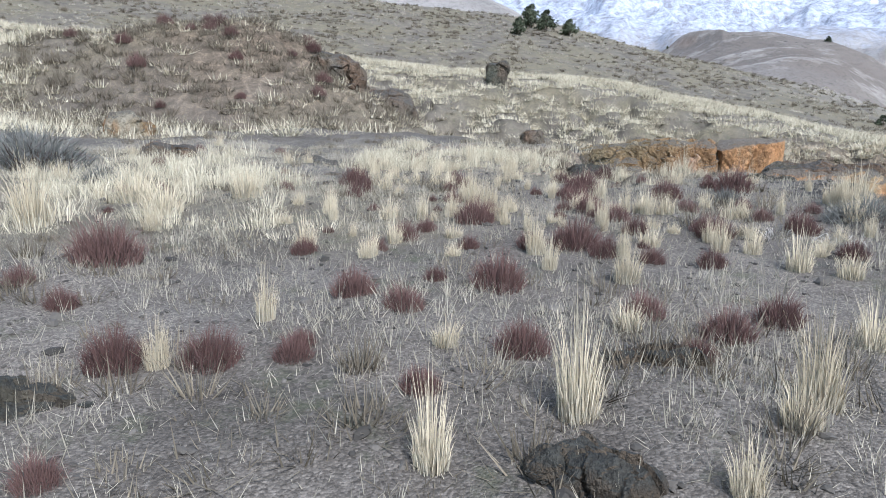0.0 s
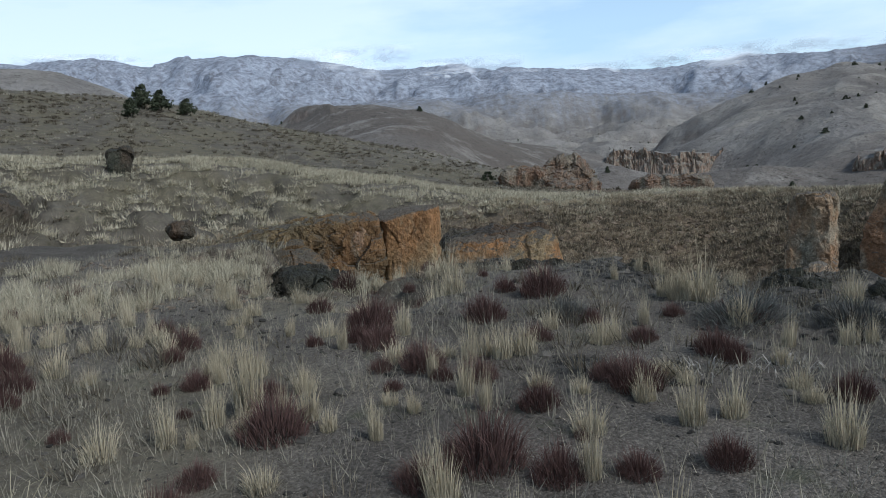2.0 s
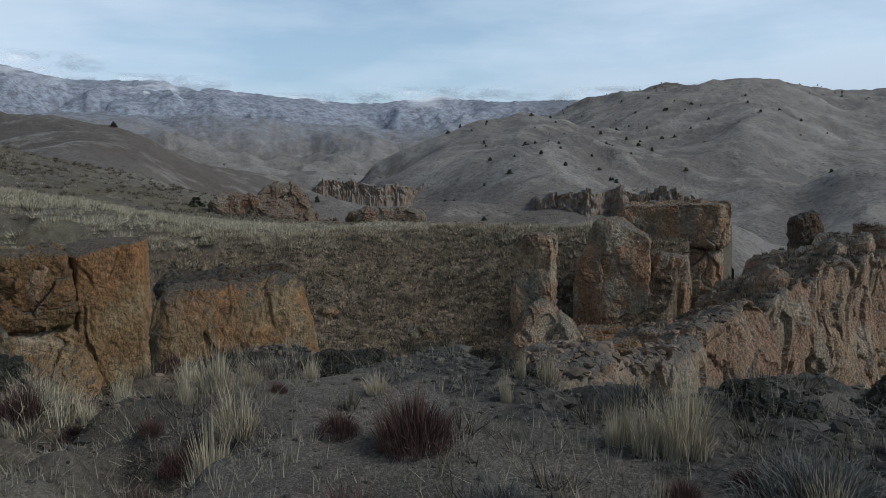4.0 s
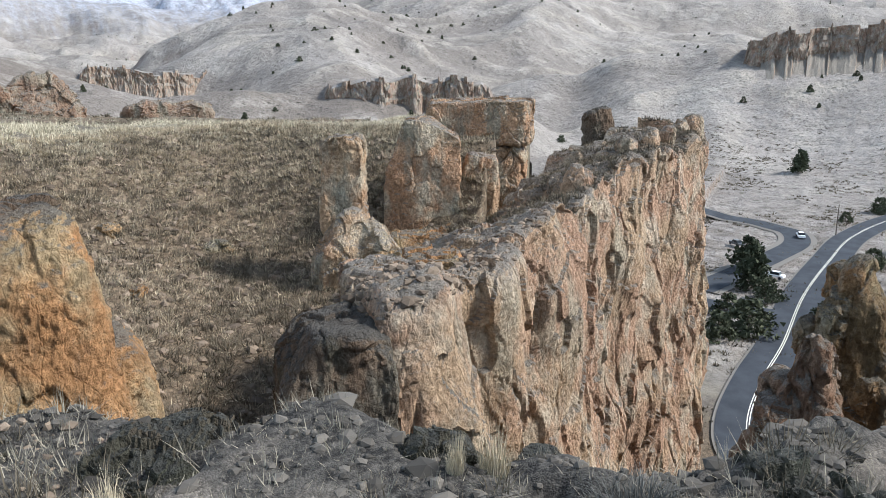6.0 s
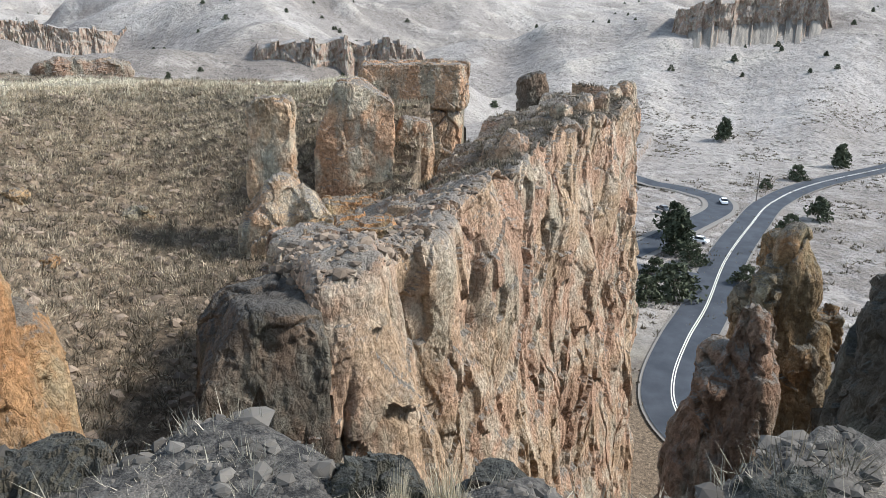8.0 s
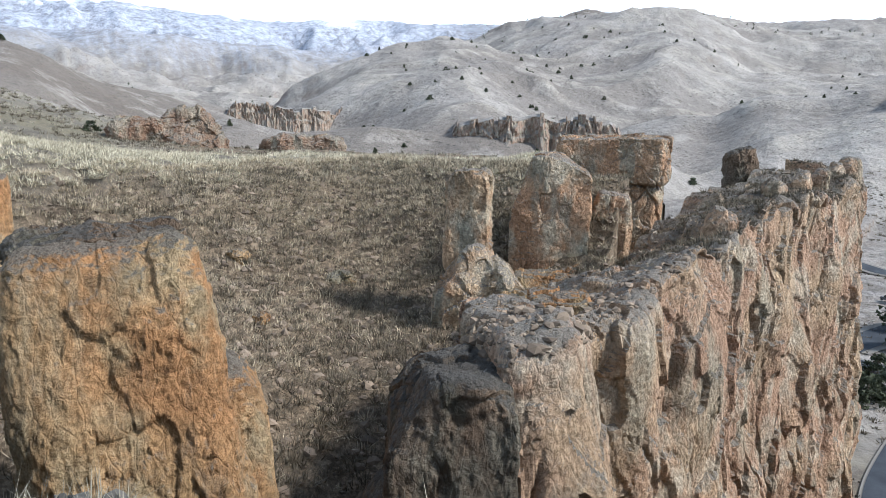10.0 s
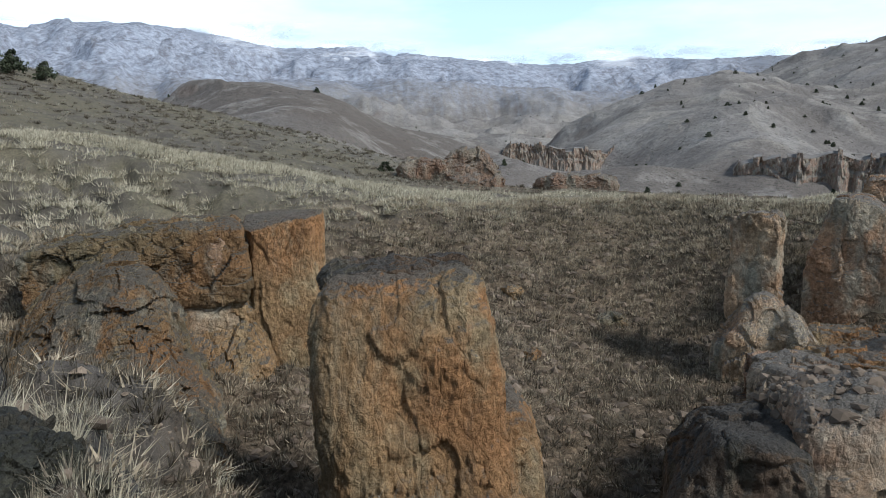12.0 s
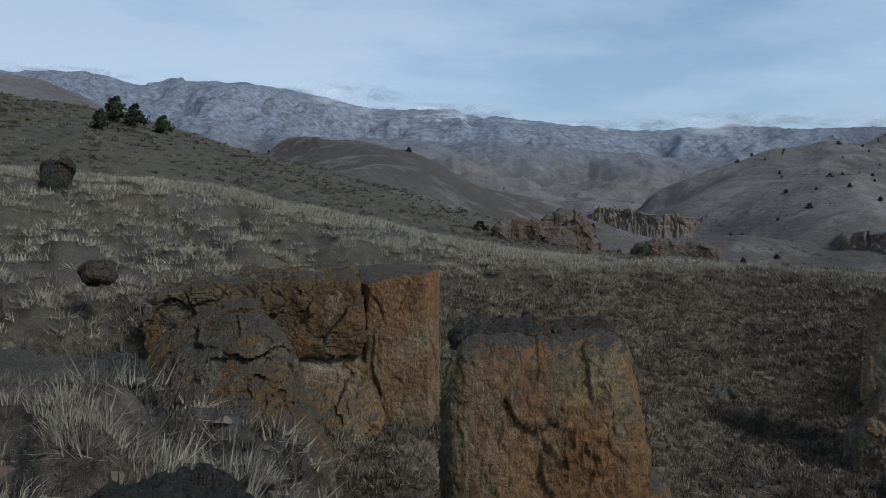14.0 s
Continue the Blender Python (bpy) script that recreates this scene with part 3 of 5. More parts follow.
@functools.lru_cache(None)
def block_points(n):
    """A cube's surface as a welded grid, from -1 to 1."""
    g = np.arange(n)
    u, v = np.meshgrid(g, g, indexing="ij")
    top, low = np.full_like(u, n - 1), np.zeros_like(u)
    f = sheet(n, n)
    ps = [np.stack(t, -1).reshape(-1, 3) for t in ((top, u, v), (low, u, v), (u, top, v), (u, low, v), (u, v, top), (u, v, low))]
    fs = [f + i * n * n for i in range(6)]
    every = np.concatenate(ps)
    key, first, where = np.unique((every[:, 0] * n + every[:, 1]) * n + every[:, 2], return_index=True, return_inverse=True)
    pts, where = every[first], where.reshape(-1)
    faces = where[np.concatenate(fs)]
    p = pts / (n - 1) * 2.0 - 1
    c = p[faces]
    out = np.sum(np.cross(c[:, 1] - c[:, 0], c[:, 3] - c[:, 0]) * c.mean(1), 1) > 0
    faces[~out] = faces[~out][:, ::-1]
    return p, faces


def boulder(name, size, seed, mat, n=40, power=5.0, warp=None, **how):
    """A weathered block of size, base at z 0; warp bends its rough form."""
    p, faces = block_points(n)
    p = p / (np.sum(np.abs(p) ** power, 1) ** (1 / power))[:, None]
    nrm = np.sign(p) * np.abs(p) ** (power - 1) / np.array(size)
    nrm /= np.linalg.norm(nrm, axis=1)[:, None]
    q = p * np.array(size) / 2
    q[:, 2] += size[2] / 2
    if warp:
        q = warp(q, q[:, 2] / size[2])
    me = mesh_from(name, weather(q, nrm, seed, **how), faces, size[2] > 2 * size[0])
    me.materials.append(mat)
    return me


def hewn(name, size, seed, mat, planes=(), chips=5, n=90, hard=40.0, **how):
    """An angular block, base at z 0: a box cut by the given planes (nx, ny, nz, metres from the middle) and by chips struck off at random."""
    r = np.random.RandomState(seed)
    half = np.array(size) / 2
    cuts = [(*np.eye(3)[i] * sgn, half[i]) for i in range(3) for sgn in (-1, 1)]
    cuts += [(*(np.array(c[:3]) / np.linalg.norm(c[:3])), c[3]) for c in planes]
    for k in range(chips):
        d = r.normal(size=3)
        d[2] = abs(d[2]) if r.uniform() < 0.7 else d[2]
        d /= np.linalg.norm(d)
        cuts.append((*d, r.uniform(0.80, 0.93) * np.sum(half * np.abs(d))))
    cuts = np.array(cuts)
    N = cuts[:, :3] / cuts[:, 3:]
    p, faces = block_points(n)
    p = p * half
    a = np.clip(p @ N.T, 0, None)
    top = a.max(1)[:, None]
    q = p / (top[:, 0] * np.sum((a / top) ** hard, 1) ** (1 / hard))[:, None]
    b = np.clip(q @ N.T, 0, None) ** (hard - 1)
    nrm = b @ N
    nrm /= np.linalg.norm(nrm, axis=1)[:, None]
    q[:, 2] += half[2]
    me = mesh_from(name, weather(q, nrm, seed, **how), faces, size[2] > 2 * size[0])
    me.materials.append(mat)
    return me


def set_hewn(name, label, x, y, foot, size, turn, seed, mat, parent=None, category="rock", lean=0.0, **how):
    ob = new(name, hewn(name, size, seed, mat, **how))
    m = pose(x, y, foot, 0, lean, turn)
    if parent is None:
        tagged(ob, label, category)
        ob.matrix_world = m
    else:
        tagged(ob, label).parent = parent
        ob.matrix_basis = Matrix.Translation(parent.location).inverted() @ m
    return ob


def set_rock(name, label, x, y, top, size, turn, seed, mat, tilt=0.0, lean=0.0, category="rock", **how):
    ob = tagged(new(name, boulder(name, size, seed, mat, **how)), label, category)
    ob.matrix_world = pose(x, y, top, tilt, lean, turn) @ pose(0, 0, -size[2])
    return ob


def formation(name, label, x, y, z, category="rock"):
    ob = tagged(new(name), label, category)
    ob.location = (x, y, z)
    return ob


def rock_part(name, parent, label, x, y, top, size, turn, seed, mat, lean=0.0, **how):
    ob = tagged(new(name, boulder(name, size, seed, mat, **how)), label)
    ob.parent = parent
    ob.matrix_basis = Matrix.Translation(parent.location).inverted() @ pose(x, y, top, 0, lean, turn) @ pose(0, 0, -size[2])
    return ob


def flare(low=0.3, side=0.0, front=0.0):
    """Widens towards the foot; side: more to local +x; front: foot comes forward to local -y."""
    def warp(q, h):
        k = (1 - h) ** 1.3
        q = q.copy()
        q[:, 0] = q[:, 0] * (1 + low * k) + side * k
        q[:, 1] = q[:, 1] * (1 + low * k) - front * k
        return q
    return warp


def band_form(q, h):
    q = flare(0.35, 1.3, 5.2)(q, h)
    q[:, 2] -= np.clip(0.9 - q[:, 0], 0, 6) * 0.62
    return q


def blunt_form(q, h):
    q = q.copy()
    k = 1 - 0.5 * np.clip(h, 0, 1) ** 3
    q[:, 0] *= k
    q[:, 1] *= k
    return q


# --- rimrock on the far slopes
def rimrock(label, a0, a1, at, tall, seed, reach, *tops):
    """A columnar cliff band across the bearings a0 to a1, at a distance; its top's rise by bearing."""
    az = np.arange(a0, a1, 0.04)
    s = np.radians(az) * at
    r = at + 26 * perlin(s / 60, seed, 0.5) + 9 * perlin(s / 17, seed, 1.5) - 4.5 * np.abs(perlin(s / 13, seed, 2.5)) - 1.6 * np.abs(perlin(s / 4.5, seed, 3.5))
    ends = step(0, 0.12, (az - a0) / (a1 - a0)) * step(0, 0.12, (a1 - az) / (a1 - a0))
    top = 1.7 + at * np.tan(np.radians(table(az, *tops, soft=0.4))) + 3.5 * perlin(s / 13, seed, 4.5) + 2.4 * np.round(1.7 * perlin(s / 5, seed, 5.5) + 0.4 * perlin(s / 1.5, seed, 9.5))
    top = top - (1 - ends) * tall * (1.9 + 0.6 * perlin(s / 12, seed, 6.5))
    rows = []
    for back, drop in ((70, 0.0), (30, -0.3), (12, -0.6), (4, 0.0), (1.2, 0.0)):
        rows.append((r + back, top - drop))
    for u in np.linspace(0, 1, 22):
        rough = 2.8 * fbm(s / 5, u * tall / 5 + seed, 1.1, 4, 0.6) + 2.2 * u + 2.5 * step(0.25, 0.35, u + 0.3 * perlin(s / 8, seed, 8.5))
        foot = np.clip((u - 0.55 - 0.15 * perlin(s / 45, seed, 7.5)) / 0.45, 0, 1)
        far = r - rough - reach * foot
        low = ground(CX + far * np.sin(np.radians(az)), CY + far * np.cos(np.radians(az))) - 1.5
        rows.append((far, (top - 0.3 - u * (tall + 10)) * (1 - foot) + (np.minimum(low, top - tall) if reach > 30 else top - tall - 10) * foot))
    a = np.radians(az)
    P = np.stack([np.stack([CX + q * np.sin(a), CY + q * np.cos(a), z], -1) for q, z in rows], 1)
    me = mesh_from("rimrock", P.reshape(-1, 3), sheet(len(az), len(rows))[:, ::-1], False)
    me.materials.append(rim_rock)
    me.materials.append(earth)
    tops_only = np.tile(np.arange(len(rows) - 1) < 3, len(az) - 1)
    me.polygons.foreach_set("material_index", tops_only.astype(np.int32))
    me.attributes.new("far", "FLOAT", "POINT").data.foreach_set("value", np.ones(len(me.vertices), np.float32))
    tagged(new("rimrock_cliff", me), label, "cliff", "rimrock bands on the far slopes")


rimrock("weathered brown rimrock band on a bleached slope", 37.6, 50.5, 640, 11, 1, 12, 38, 0.0, 40, 0.02, 43, -0.25, 47, -0.65, 51, -1.1)
rimrock("pale tan columnar rimrock above the plateau", 54.0, 68.6, 396, 10, 2, 12, 54, -1.9, 58, -1.2, 63, -1.1, 67, -1.2, 70, -1.9)
rimrock("tall dark columnar cliff on the far valley side", 84.6, 96.2, 545, 20, 3, 45, 84, 0.9, 86, 1.3, 87.5, 1.5, 88.6, 2.0, 91.8, 2.0, 94.9, 2.3, 96, 2.0)

# --- the ledge across the ravine
ledge = formation("rock_outcrop", "orange and tan rock outcrop along the ravine's far side", 10, 33, -5)
set_hewn("block", "upright orange rock block with dark cap", 12.35, 32.9, -9.0, (2.75, 3.0, 8.95), -24, 1, ochre, ledge, planes=((-0.3, -0.3, 1, 4.35), (0.9, -0.45, 0.05, 1.62), (-0.9, -0.5, 0, 1.6)), chips=4, n=120, grain=1.6, tall=1.8, blocks=0.06, crack=0.03, knobs=0.04, swell=0.08, chip=2.6)
set_hewn("cap_band", "dark lichened rock band above a hollow", 8.2, 34.75, -2.7, (6.6, 3.6, 2.4), -22, 2, brown, ledge, planes=((-0.22, 0, 1, 1.25), (0, -0.45, 0.9, 1.75)), n=110, grain=1.0, blocks=0.22, crack=0.06, knobs=0.07, swell=0.25, chip=3.6)
set_hewn("lip", "rounded tan rock lip hanging over the hollow", 9.8, 32.85, -1.6, (1.2, 1.4, 0.95), -30, 47, stack_rock, ledge, chips=12, n=60, grain=0.6, blocks=0.14, crack=0.05, knobs=0.05, swell=0.3, chip=4.0)
rock_part("hollow", ledge, "tan broken rock face under the band", 9.3, 34.75, -0.75, (5.2, 3.0, 8.4), -18, 12, ochre, n=100, power=6, grain=1.2, blocks=0.16, crack=0.05, knobs=0.09, swell=0.3, warp=flare(0.25, 0, 3.6))
rock_part("scoop", ledge, "pale smooth hollow in the rock", 9.85, 33.0, -1.75, (2.1, 0.9, 2.2), -20, 48, stack_rock, n=60, power=2.5, grain=1.2, blocks=0.05, crack=0.0, knobs=0.025, swell=0.15, warp=flare(0.2, 0, 0.5))
rock_part("band", ledge, "broken brown rock band", 6.0, 33.4, -0.9, (4.6, 3.0, 6.5), -10, 13, brown, n=110, power=4, grain=1.0, blocks=0.25, crack=0.0, knobs=0.12, swell=0.4, chip=2.8, warp=band_form)
buttress = formation("rock_buttress", "broad orange rock buttress with grey lichen cap", 10.65, 22.45, -5)
rock_part("body", buttress, "tan and orange pitted rock face", 10.65, 22.45, -0.42, (3.5, 2.9, 13), -28, 3, ochre, n=145, power=8, grain=1.3, tall=1.5, blocks=0.09, crack=0.0, knobs=0.085, swell=0.26, chip=4.2, warp=flare(0.26, 1.3, 2.6))
rock_part("cap", buttress, "lichen-grey weathered cap", 10.6, 22.65, -0.30, (3.0, 2.3, 0.8), -28, 61, grey, n=70, power=2.6, grain=0.7, blocks=0.2, crack=0.04, knobs=0.08, swell=0.4, chip=4.0)
rock_part("shoulder", buttress, "bulging orange rock shoulder", 12.3, 21.5, -3.3, (2.3, 2.2, 9), -28, 62, ochre, n=90, power=4, grain=1.1, tall=1.4, blocks=0.08, crack=0.03, knobs=0.06, swell=0.3, chip=3.4, warp=flare(0.35, 0.4, 1.2))

# --- stacks on the far ledge
finger = formation("rock_finger", "slim rust-red rock finger on a broken foot", 30.2, 26.8, -8)
set_hewn("shaft", "rust-red upright shaft with dark top", 30.0, 26.7, -5.0, (1.75, 1.6, 4.2), -64, 4, stack_rock, finger, planes=((-0.75, 0, 0.6, 1.75), (0.8, 0, 0.5, 1.65)), chips=3, n=80, grain=0.9, tall=1.6, blocks=0.14, crack=0.06, knobs=0.07, swell=0.2, chip=3.4)
set_hewn("foot", "broken orange rock foot", 29.2, 25.6, -10.5, (3.4, 2.8, 6.6), -60, 44, stack_rock, finger, planes=((0.7, 0, 0.6, 2.2), (-0.8, 0, 0.45, 2.1), (0, -0.8, 0.6, 2.3)), n=90, grain=1.1, tall=1.3, blocks=0.22, crack=0.07, knobs=0.09, swell=0.3)
set_hewn("rock_pinnacle", "pale leaning rock block with a flat foot", 34.6, 25.1, -5.75, (3.7, 3.0, 5.35), -64, 5, stack_rock, planes=((-0.95, 0, 0.30, 1.6), (0.5, 0, 0.85, 2.5), (0.16, 0, -1, 2.45), (-0.1, -1, 0.16, 1.35)), chips=2, n=110, grain=1.5, tall=1.1, blocks=0.10, crack=0.03, knobs=0.055, swell=0.14, chip=2.8)
stack = formation("rock_stack", "tan rock wall with a slab cap on the ledge", 42, 26, -6)
set_hewn("cap", "weathered slab cap with undercut edge", 42.2, 25.2, -2.15, (6.0, 4.0, 2.35), -64, 6, stack_rock, stack, planes=((-0.5, 0, 0.85, 2.45), (0.6, 0, -0.8, 2.55), (0.9, -0.4, 0, 2.9)), n=110, chips=4, grain=1.3, tall=0.8, blocks=0.16, crack=0.08, knobs=0.07, swell=0.15)
set_hewn("wall", "orange rock wall with hollows", 42.0, 25.3, -8.2, (5.4, 3.4, 6.0), -64, 16, stack_rock, stack, planes=((-0.9, -0.3, 0.1, 2.6), (0.85, -0.5, 0, 2.75)), n=100, chips=4, grain=1.4, tall=1.2, blocks=0.2, crack=0.08, knobs=0.08, swell=0.2)
set_hewn("rib", "orange rib of rock beside the wall", 39.6, 26.2, -6.6, (1.6, 1.6, 4.6), -64, 46, stack_rock, stack, planes=((-0.8, 0, 0.5, 1.5),), n=60, grain=1.0, tall=1.2, blocks=0.16, crack=0.06, knobs=0.07, swell=0.2)
set_hewn("rock_pinnacle", "orange rock block leaning on its neighbour", 36.7, 23.3, -6.0, (2.0, 1.9, 3.75), -64, 7, stack_rock, lean=6, planes=((-0.95, 0, 0.25, 1.02), (0.95, 0, 0.2, 1.05), (0, -1, 0.2, 0.95)), chips=2, n=80, grain=1.2, tall=1.3, blocks=0.10, crack=0.04, knobs=0.06, swell=0.15)
set_rock("rock_pinnacle", "dark weathered knob of rock on the cliff", 53.8, 21.6, -0.9, (2.0, 1.8, 4.2), -50, 17, grey, lean=-14, n=40, power=5, grain=0.9, blocks=0.2, crack=0.1, knobs=0.1, swell=0.3)
set_rock("rock_pinnacle", "small dark horn of rock on the cliff", 57.5, 19.0, -2.7, (1.0, 1.0, 2.6), 0, 18, grey, n=30, grain=0.7, blocks=0.2, crack=0.1, knobs=0.08, swell=0.3)
set_rock("rubble_mound", "rubble-strewn rock mound under the stacks", 35.2, 24.4, -5.35, (12, 6.5, 9), -50, 21, ochre, n=90, power=3.2, grain=1.6, blocks=0.2, crack=0.06, knobs=0.12, swell=0.4, warp=flare(0.3))

# --- the long cliff
CLIFF = [(30, 27.0, -9.5), (23, 22.6, -8.0), (18.8, 20.2, -5.4), (16.3, 17.9, -2.7), (15.0, 15.9, -2.4), (16.4, 15.0, -2.3), (18.2, 15.5, -2.6), (20, 16.7, -3.3), (21.6, 16.9, -3.5), (23.0, 16.0, -3.3), (25.5, 16.5, -3.3),
         (30, 15.9, -2.7), (36, 16.2, -2.7), (42, 15.9, -2.6), (48, 15.2, -2.6), (54, 14.8, -2.7), (58.6, 14.6, -2.5), (60.5, 16.4, -2.9), (60, 22, -7), (57, 27, -13)]


def cliff_mesh():
    c = np.array(CLIFF)
    seg = np.hypot(*np.diff(c[:, :2], axis=0).T)
    run = np.concatenate([[0], np.cumsum(seg)])
    gap = np.interp(run, [0, run[2], run[3], run[8], run[11], run[-3], run[-1]], [0.2, 0.11, 0.06, 0.06, 0.10, 0.12, 0.25])
    count = np.concatenate([[0], np.cumsum(np.diff(run) / (0.5 * (gap[1:] + gap[:-1])))])
    cols = int(count[-1])
    t = np.interp(np.arange(cols), count, run)
    k = np.exp(-0.5 * (np.arange(-20, 21) / 5) ** 2)

    def soft(v):
        return np.convolve(np.pad(v, 20, "edge"), k / k.sum(), "valid")

    px, py, top = (soft(np.interp(t, run, c[:, i])) for i in range(3))
    tx, ty = np.gradient(px), np.gradient(py)
    ln = np.hypot(tx, ty)
    nx, ny = soft(ty / ln), soft(-tx / ln)
    top = top + (0.8 * perlin(t / 1.5, 0.5, 0.5) + 0.5 * perlin(t / 0.6, 2.5, 0.5)) * step(26, 31, px) + 0.3 * perlin(t / 3.7, 2.5, 0.5)
    low = -42.0
    toe = np.exp(-((px - 15.0) / 4.5) ** 2 - ((py - 16.0) / 4) ** 2)
    # the rock's back line, towards which the top runs in
    bx = np.clip(px, 19.5, 58) + 0 * px
    by = np.interp(bx, [18, 24, 30, 44, 58], [18.3, 20.5, 22.5, 22.0, 19.5])
    dip = np.interp(px, [14, 20, 26, 31, 36, 42, 48, 60], [-0.7, -1.7, -2.4, -2.9, -3.0, -1.6, 0.0, 0.7])
    edge = np.interp(px, [14, 24, 30, 60], [1.5, 1.2, 0.5, 0.4])
    rows = []
    for u in np.linspace(0, 1, 60)[:-1]:
        far = np.hypot(bx - px, by - py)
        dx, dy = (bx - px) / np.maximum(far, 0.1), (by - py) / np.maximum(far, 0.1)
        inward = far * (1 - u) ** 1.4
        rim = np.clip(1 - inward / edge, 0, 1)
        fall = edge * (1 - np.sqrt(np.clip(1 - rim ** 2, 0, 1)))
        rows.append((px + dx * inward, py + dy * inward, top + dip * np.clip(inward / np.maximum(far, 3.0), 0, 1) - fall, rim ** 2, np.sqrt(np.clip(1 - rim ** 4, 0, 1))))
    for v in np.linspace(0, 1, 250) ** 1.5:
        z = (top - edge) + (low - top) * v
        out = 0.06 * (top - edge - z) + toe * 0.30 * np.clip(top - edge - z, 0, 14)
        rows.append((px + nx * out, py + ny * out, z, np.ones_like(px), 0.0 * px))
    P = np.stack([np.stack(r[:3], -1) for r in rows], 1)
    H = np.stack([np.stack([nx * r[3], ny * r[3], r[4]], -1) for r in rows], 1)
    H /= np.maximum(np.linalg.norm(H, axis=-1), 1e-6)[..., None]
    n = P.shape[1]
    P, H = P.reshape(-1, 3), H.reshape(-1, 3)
    wall = np.clip(1 - np.abs(H[:, 2]) * 1.3, 0, 1)
    q = weather(P, H, 8, grain=1.5, tall=1.6, blocks=0.17, crack=0.08, knobs=0.055, swell=0.2, chip=2.6, bend=0.4)
    x, y, z = P.T
    # upright joints, buttresses between them, and a few set-back panels
    sway = 0.25 * fbm(x / 1.8, y / 1.8, z / 3.0, 3)
    split = np.abs(perlin(x / 2.6 + 4 + sway, y / 2.6, z / 15))
    some = step(-0.15, 0.25, perlin(x / 5, y / 5, z / 6 + 3))
    lean = fbm(x / 4.5, y / 4.5, z / 9, 3)
    panel = facets(x / 2.4 + sway, y / 2.4, z / 4.5 + sway, 5)
    q = q + H * (wall * (0.8 * lean + 0.24 * panel - 0.6 * some * np.exp(-(split / 0.04) ** 2)))[:, None]
    return mesh_from("cliff", q, sheet(cols, n)[:, ::-1], False)


me = cliff_mesh()
high = np.empty(3 * len(me.vertices))
me.vertices.foreach_get("co", high)
high = high.reshape(-1, 59 + 250, 3)[:, 4:54].reshape(-1, 3)
me.materials.append(face)
tagged(new("cliff", me), "long sheer cliff of orange, pink and grey volcanic rock", "cliff")

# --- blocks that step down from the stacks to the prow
# added dark rock: its grey stands in for the shade left of the prow
prow = formation("rock_shoulder", "dark rock shoulder added to stand in for the prow's shade", 14.2, 17.4, -9)
set_hewn("body", "dark rock face standing in for shade", 15.0, 17.3, -14.0, (2.6, 2.6, 10.8), -50, 71, grey, prow, planes=((-0.8, -0.1, 0.5, 3.3), (-0.2, -0.9, 0.3, 2.6)), n=100, chips=2, grain=1.3, tall=1.5, blocks=0.10, crack=0.05, knobs=0.07, swell=0.2, chip=3.2)
set_hewn("foot", "dark broken foot of the added shade rock", 14.1, 17.6, -16.0, (3.0, 3.2, 10.2), -40, 72, grey, prow, planes=((-0.8, 0, 0.5, 3.0), (0, -0.8, 0.5, 3.0)), n=90, chips=2, grain=1.3, tall=1.5, blocks=0.10, crack=0.05, knobs=0.07, swell=0.2, chip=3.2)
for k, (x, y, z, size, mat, label) in enumerate((
        (23.9, 19.2, -5.6, (1.9, 1.7, 1.6), ochre, "reddish angular block on the cliff's shoulder"), (22.0, 20.2, -5.8, (2.2, 1.9, 1.9), face, "tan angular block on the cliff's shoulder"),
        (20.2, 19.0, -5.2, (2.0, 1.8, 1.7), face, "tan angular block on the cliff's shoulder"), (27.5, 22.4, -7.6, (2.6, 2.2, 2.4), ochre, "orange angular block below the stacks"),
        (25.2, 21.6, -6.9, (1.8, 1.6, 1.9), face, "tan angular block below the stacks"), (31.5, 23.9, -7.4, (2.4, 2.0, 2.1), ochre, "orange angular block below the stacks"),
        (18.2, 17.6, -4.6, (1.7, 1.5, 1.7), face, "tan angular block on the cliff's shoulder"), (28.4, 19.4, -6.2, (1.8, 1.8, 1.9), face, "tan angular block on the cliff's shoulder"))):
    set_hewn("rock_block", label, x, y, z, size, 37 * k - 60, 80 + k, mat, n=56, grain=0.8, blocks=0.2, crack=0.06, knobs=0.06, swell=0.25, chip=3.4)

# --- spires and rocks below the rim
def crag(name, label, x, y, top, size, turn, seed, mat, form, count):
    """A standing rock with loose knobs round its head."""
    r = np.random.RandomState(seed)
    ob = formation(name, label, x, y, top - 5)
    rock_part("body", ob, "", x, y, top, size, turn, seed, mat, n=100, power=3, grain=1.2, tall=1.5, blocks=0.14, crack=0.10, knobs=0.08, swell=0.35, chip=3.0, warp=form)
    for k in range(count):
        a, w = k * 6.283 / count + r.uniform(-0.4, 0.4), r.uniform(0.20, 0.32) * size[0]
        h = r.uniform(0.3, 3.2)
        d = (0.12 + 0.075 * h) * size[0]
        rock_part("knob", ob, "", x + d * math.sin(a), y + d * math.cos(a), top - h + 0.45 * w, (w, 0.8 * w, 1.5 * w), r.uniform(0, 180), seed + 5 * k + 1, mat, n=34, power=4, grain=0.6, blocks=0.25, crack=0.05, knobs=0.09, swell=0.35)
    return ob


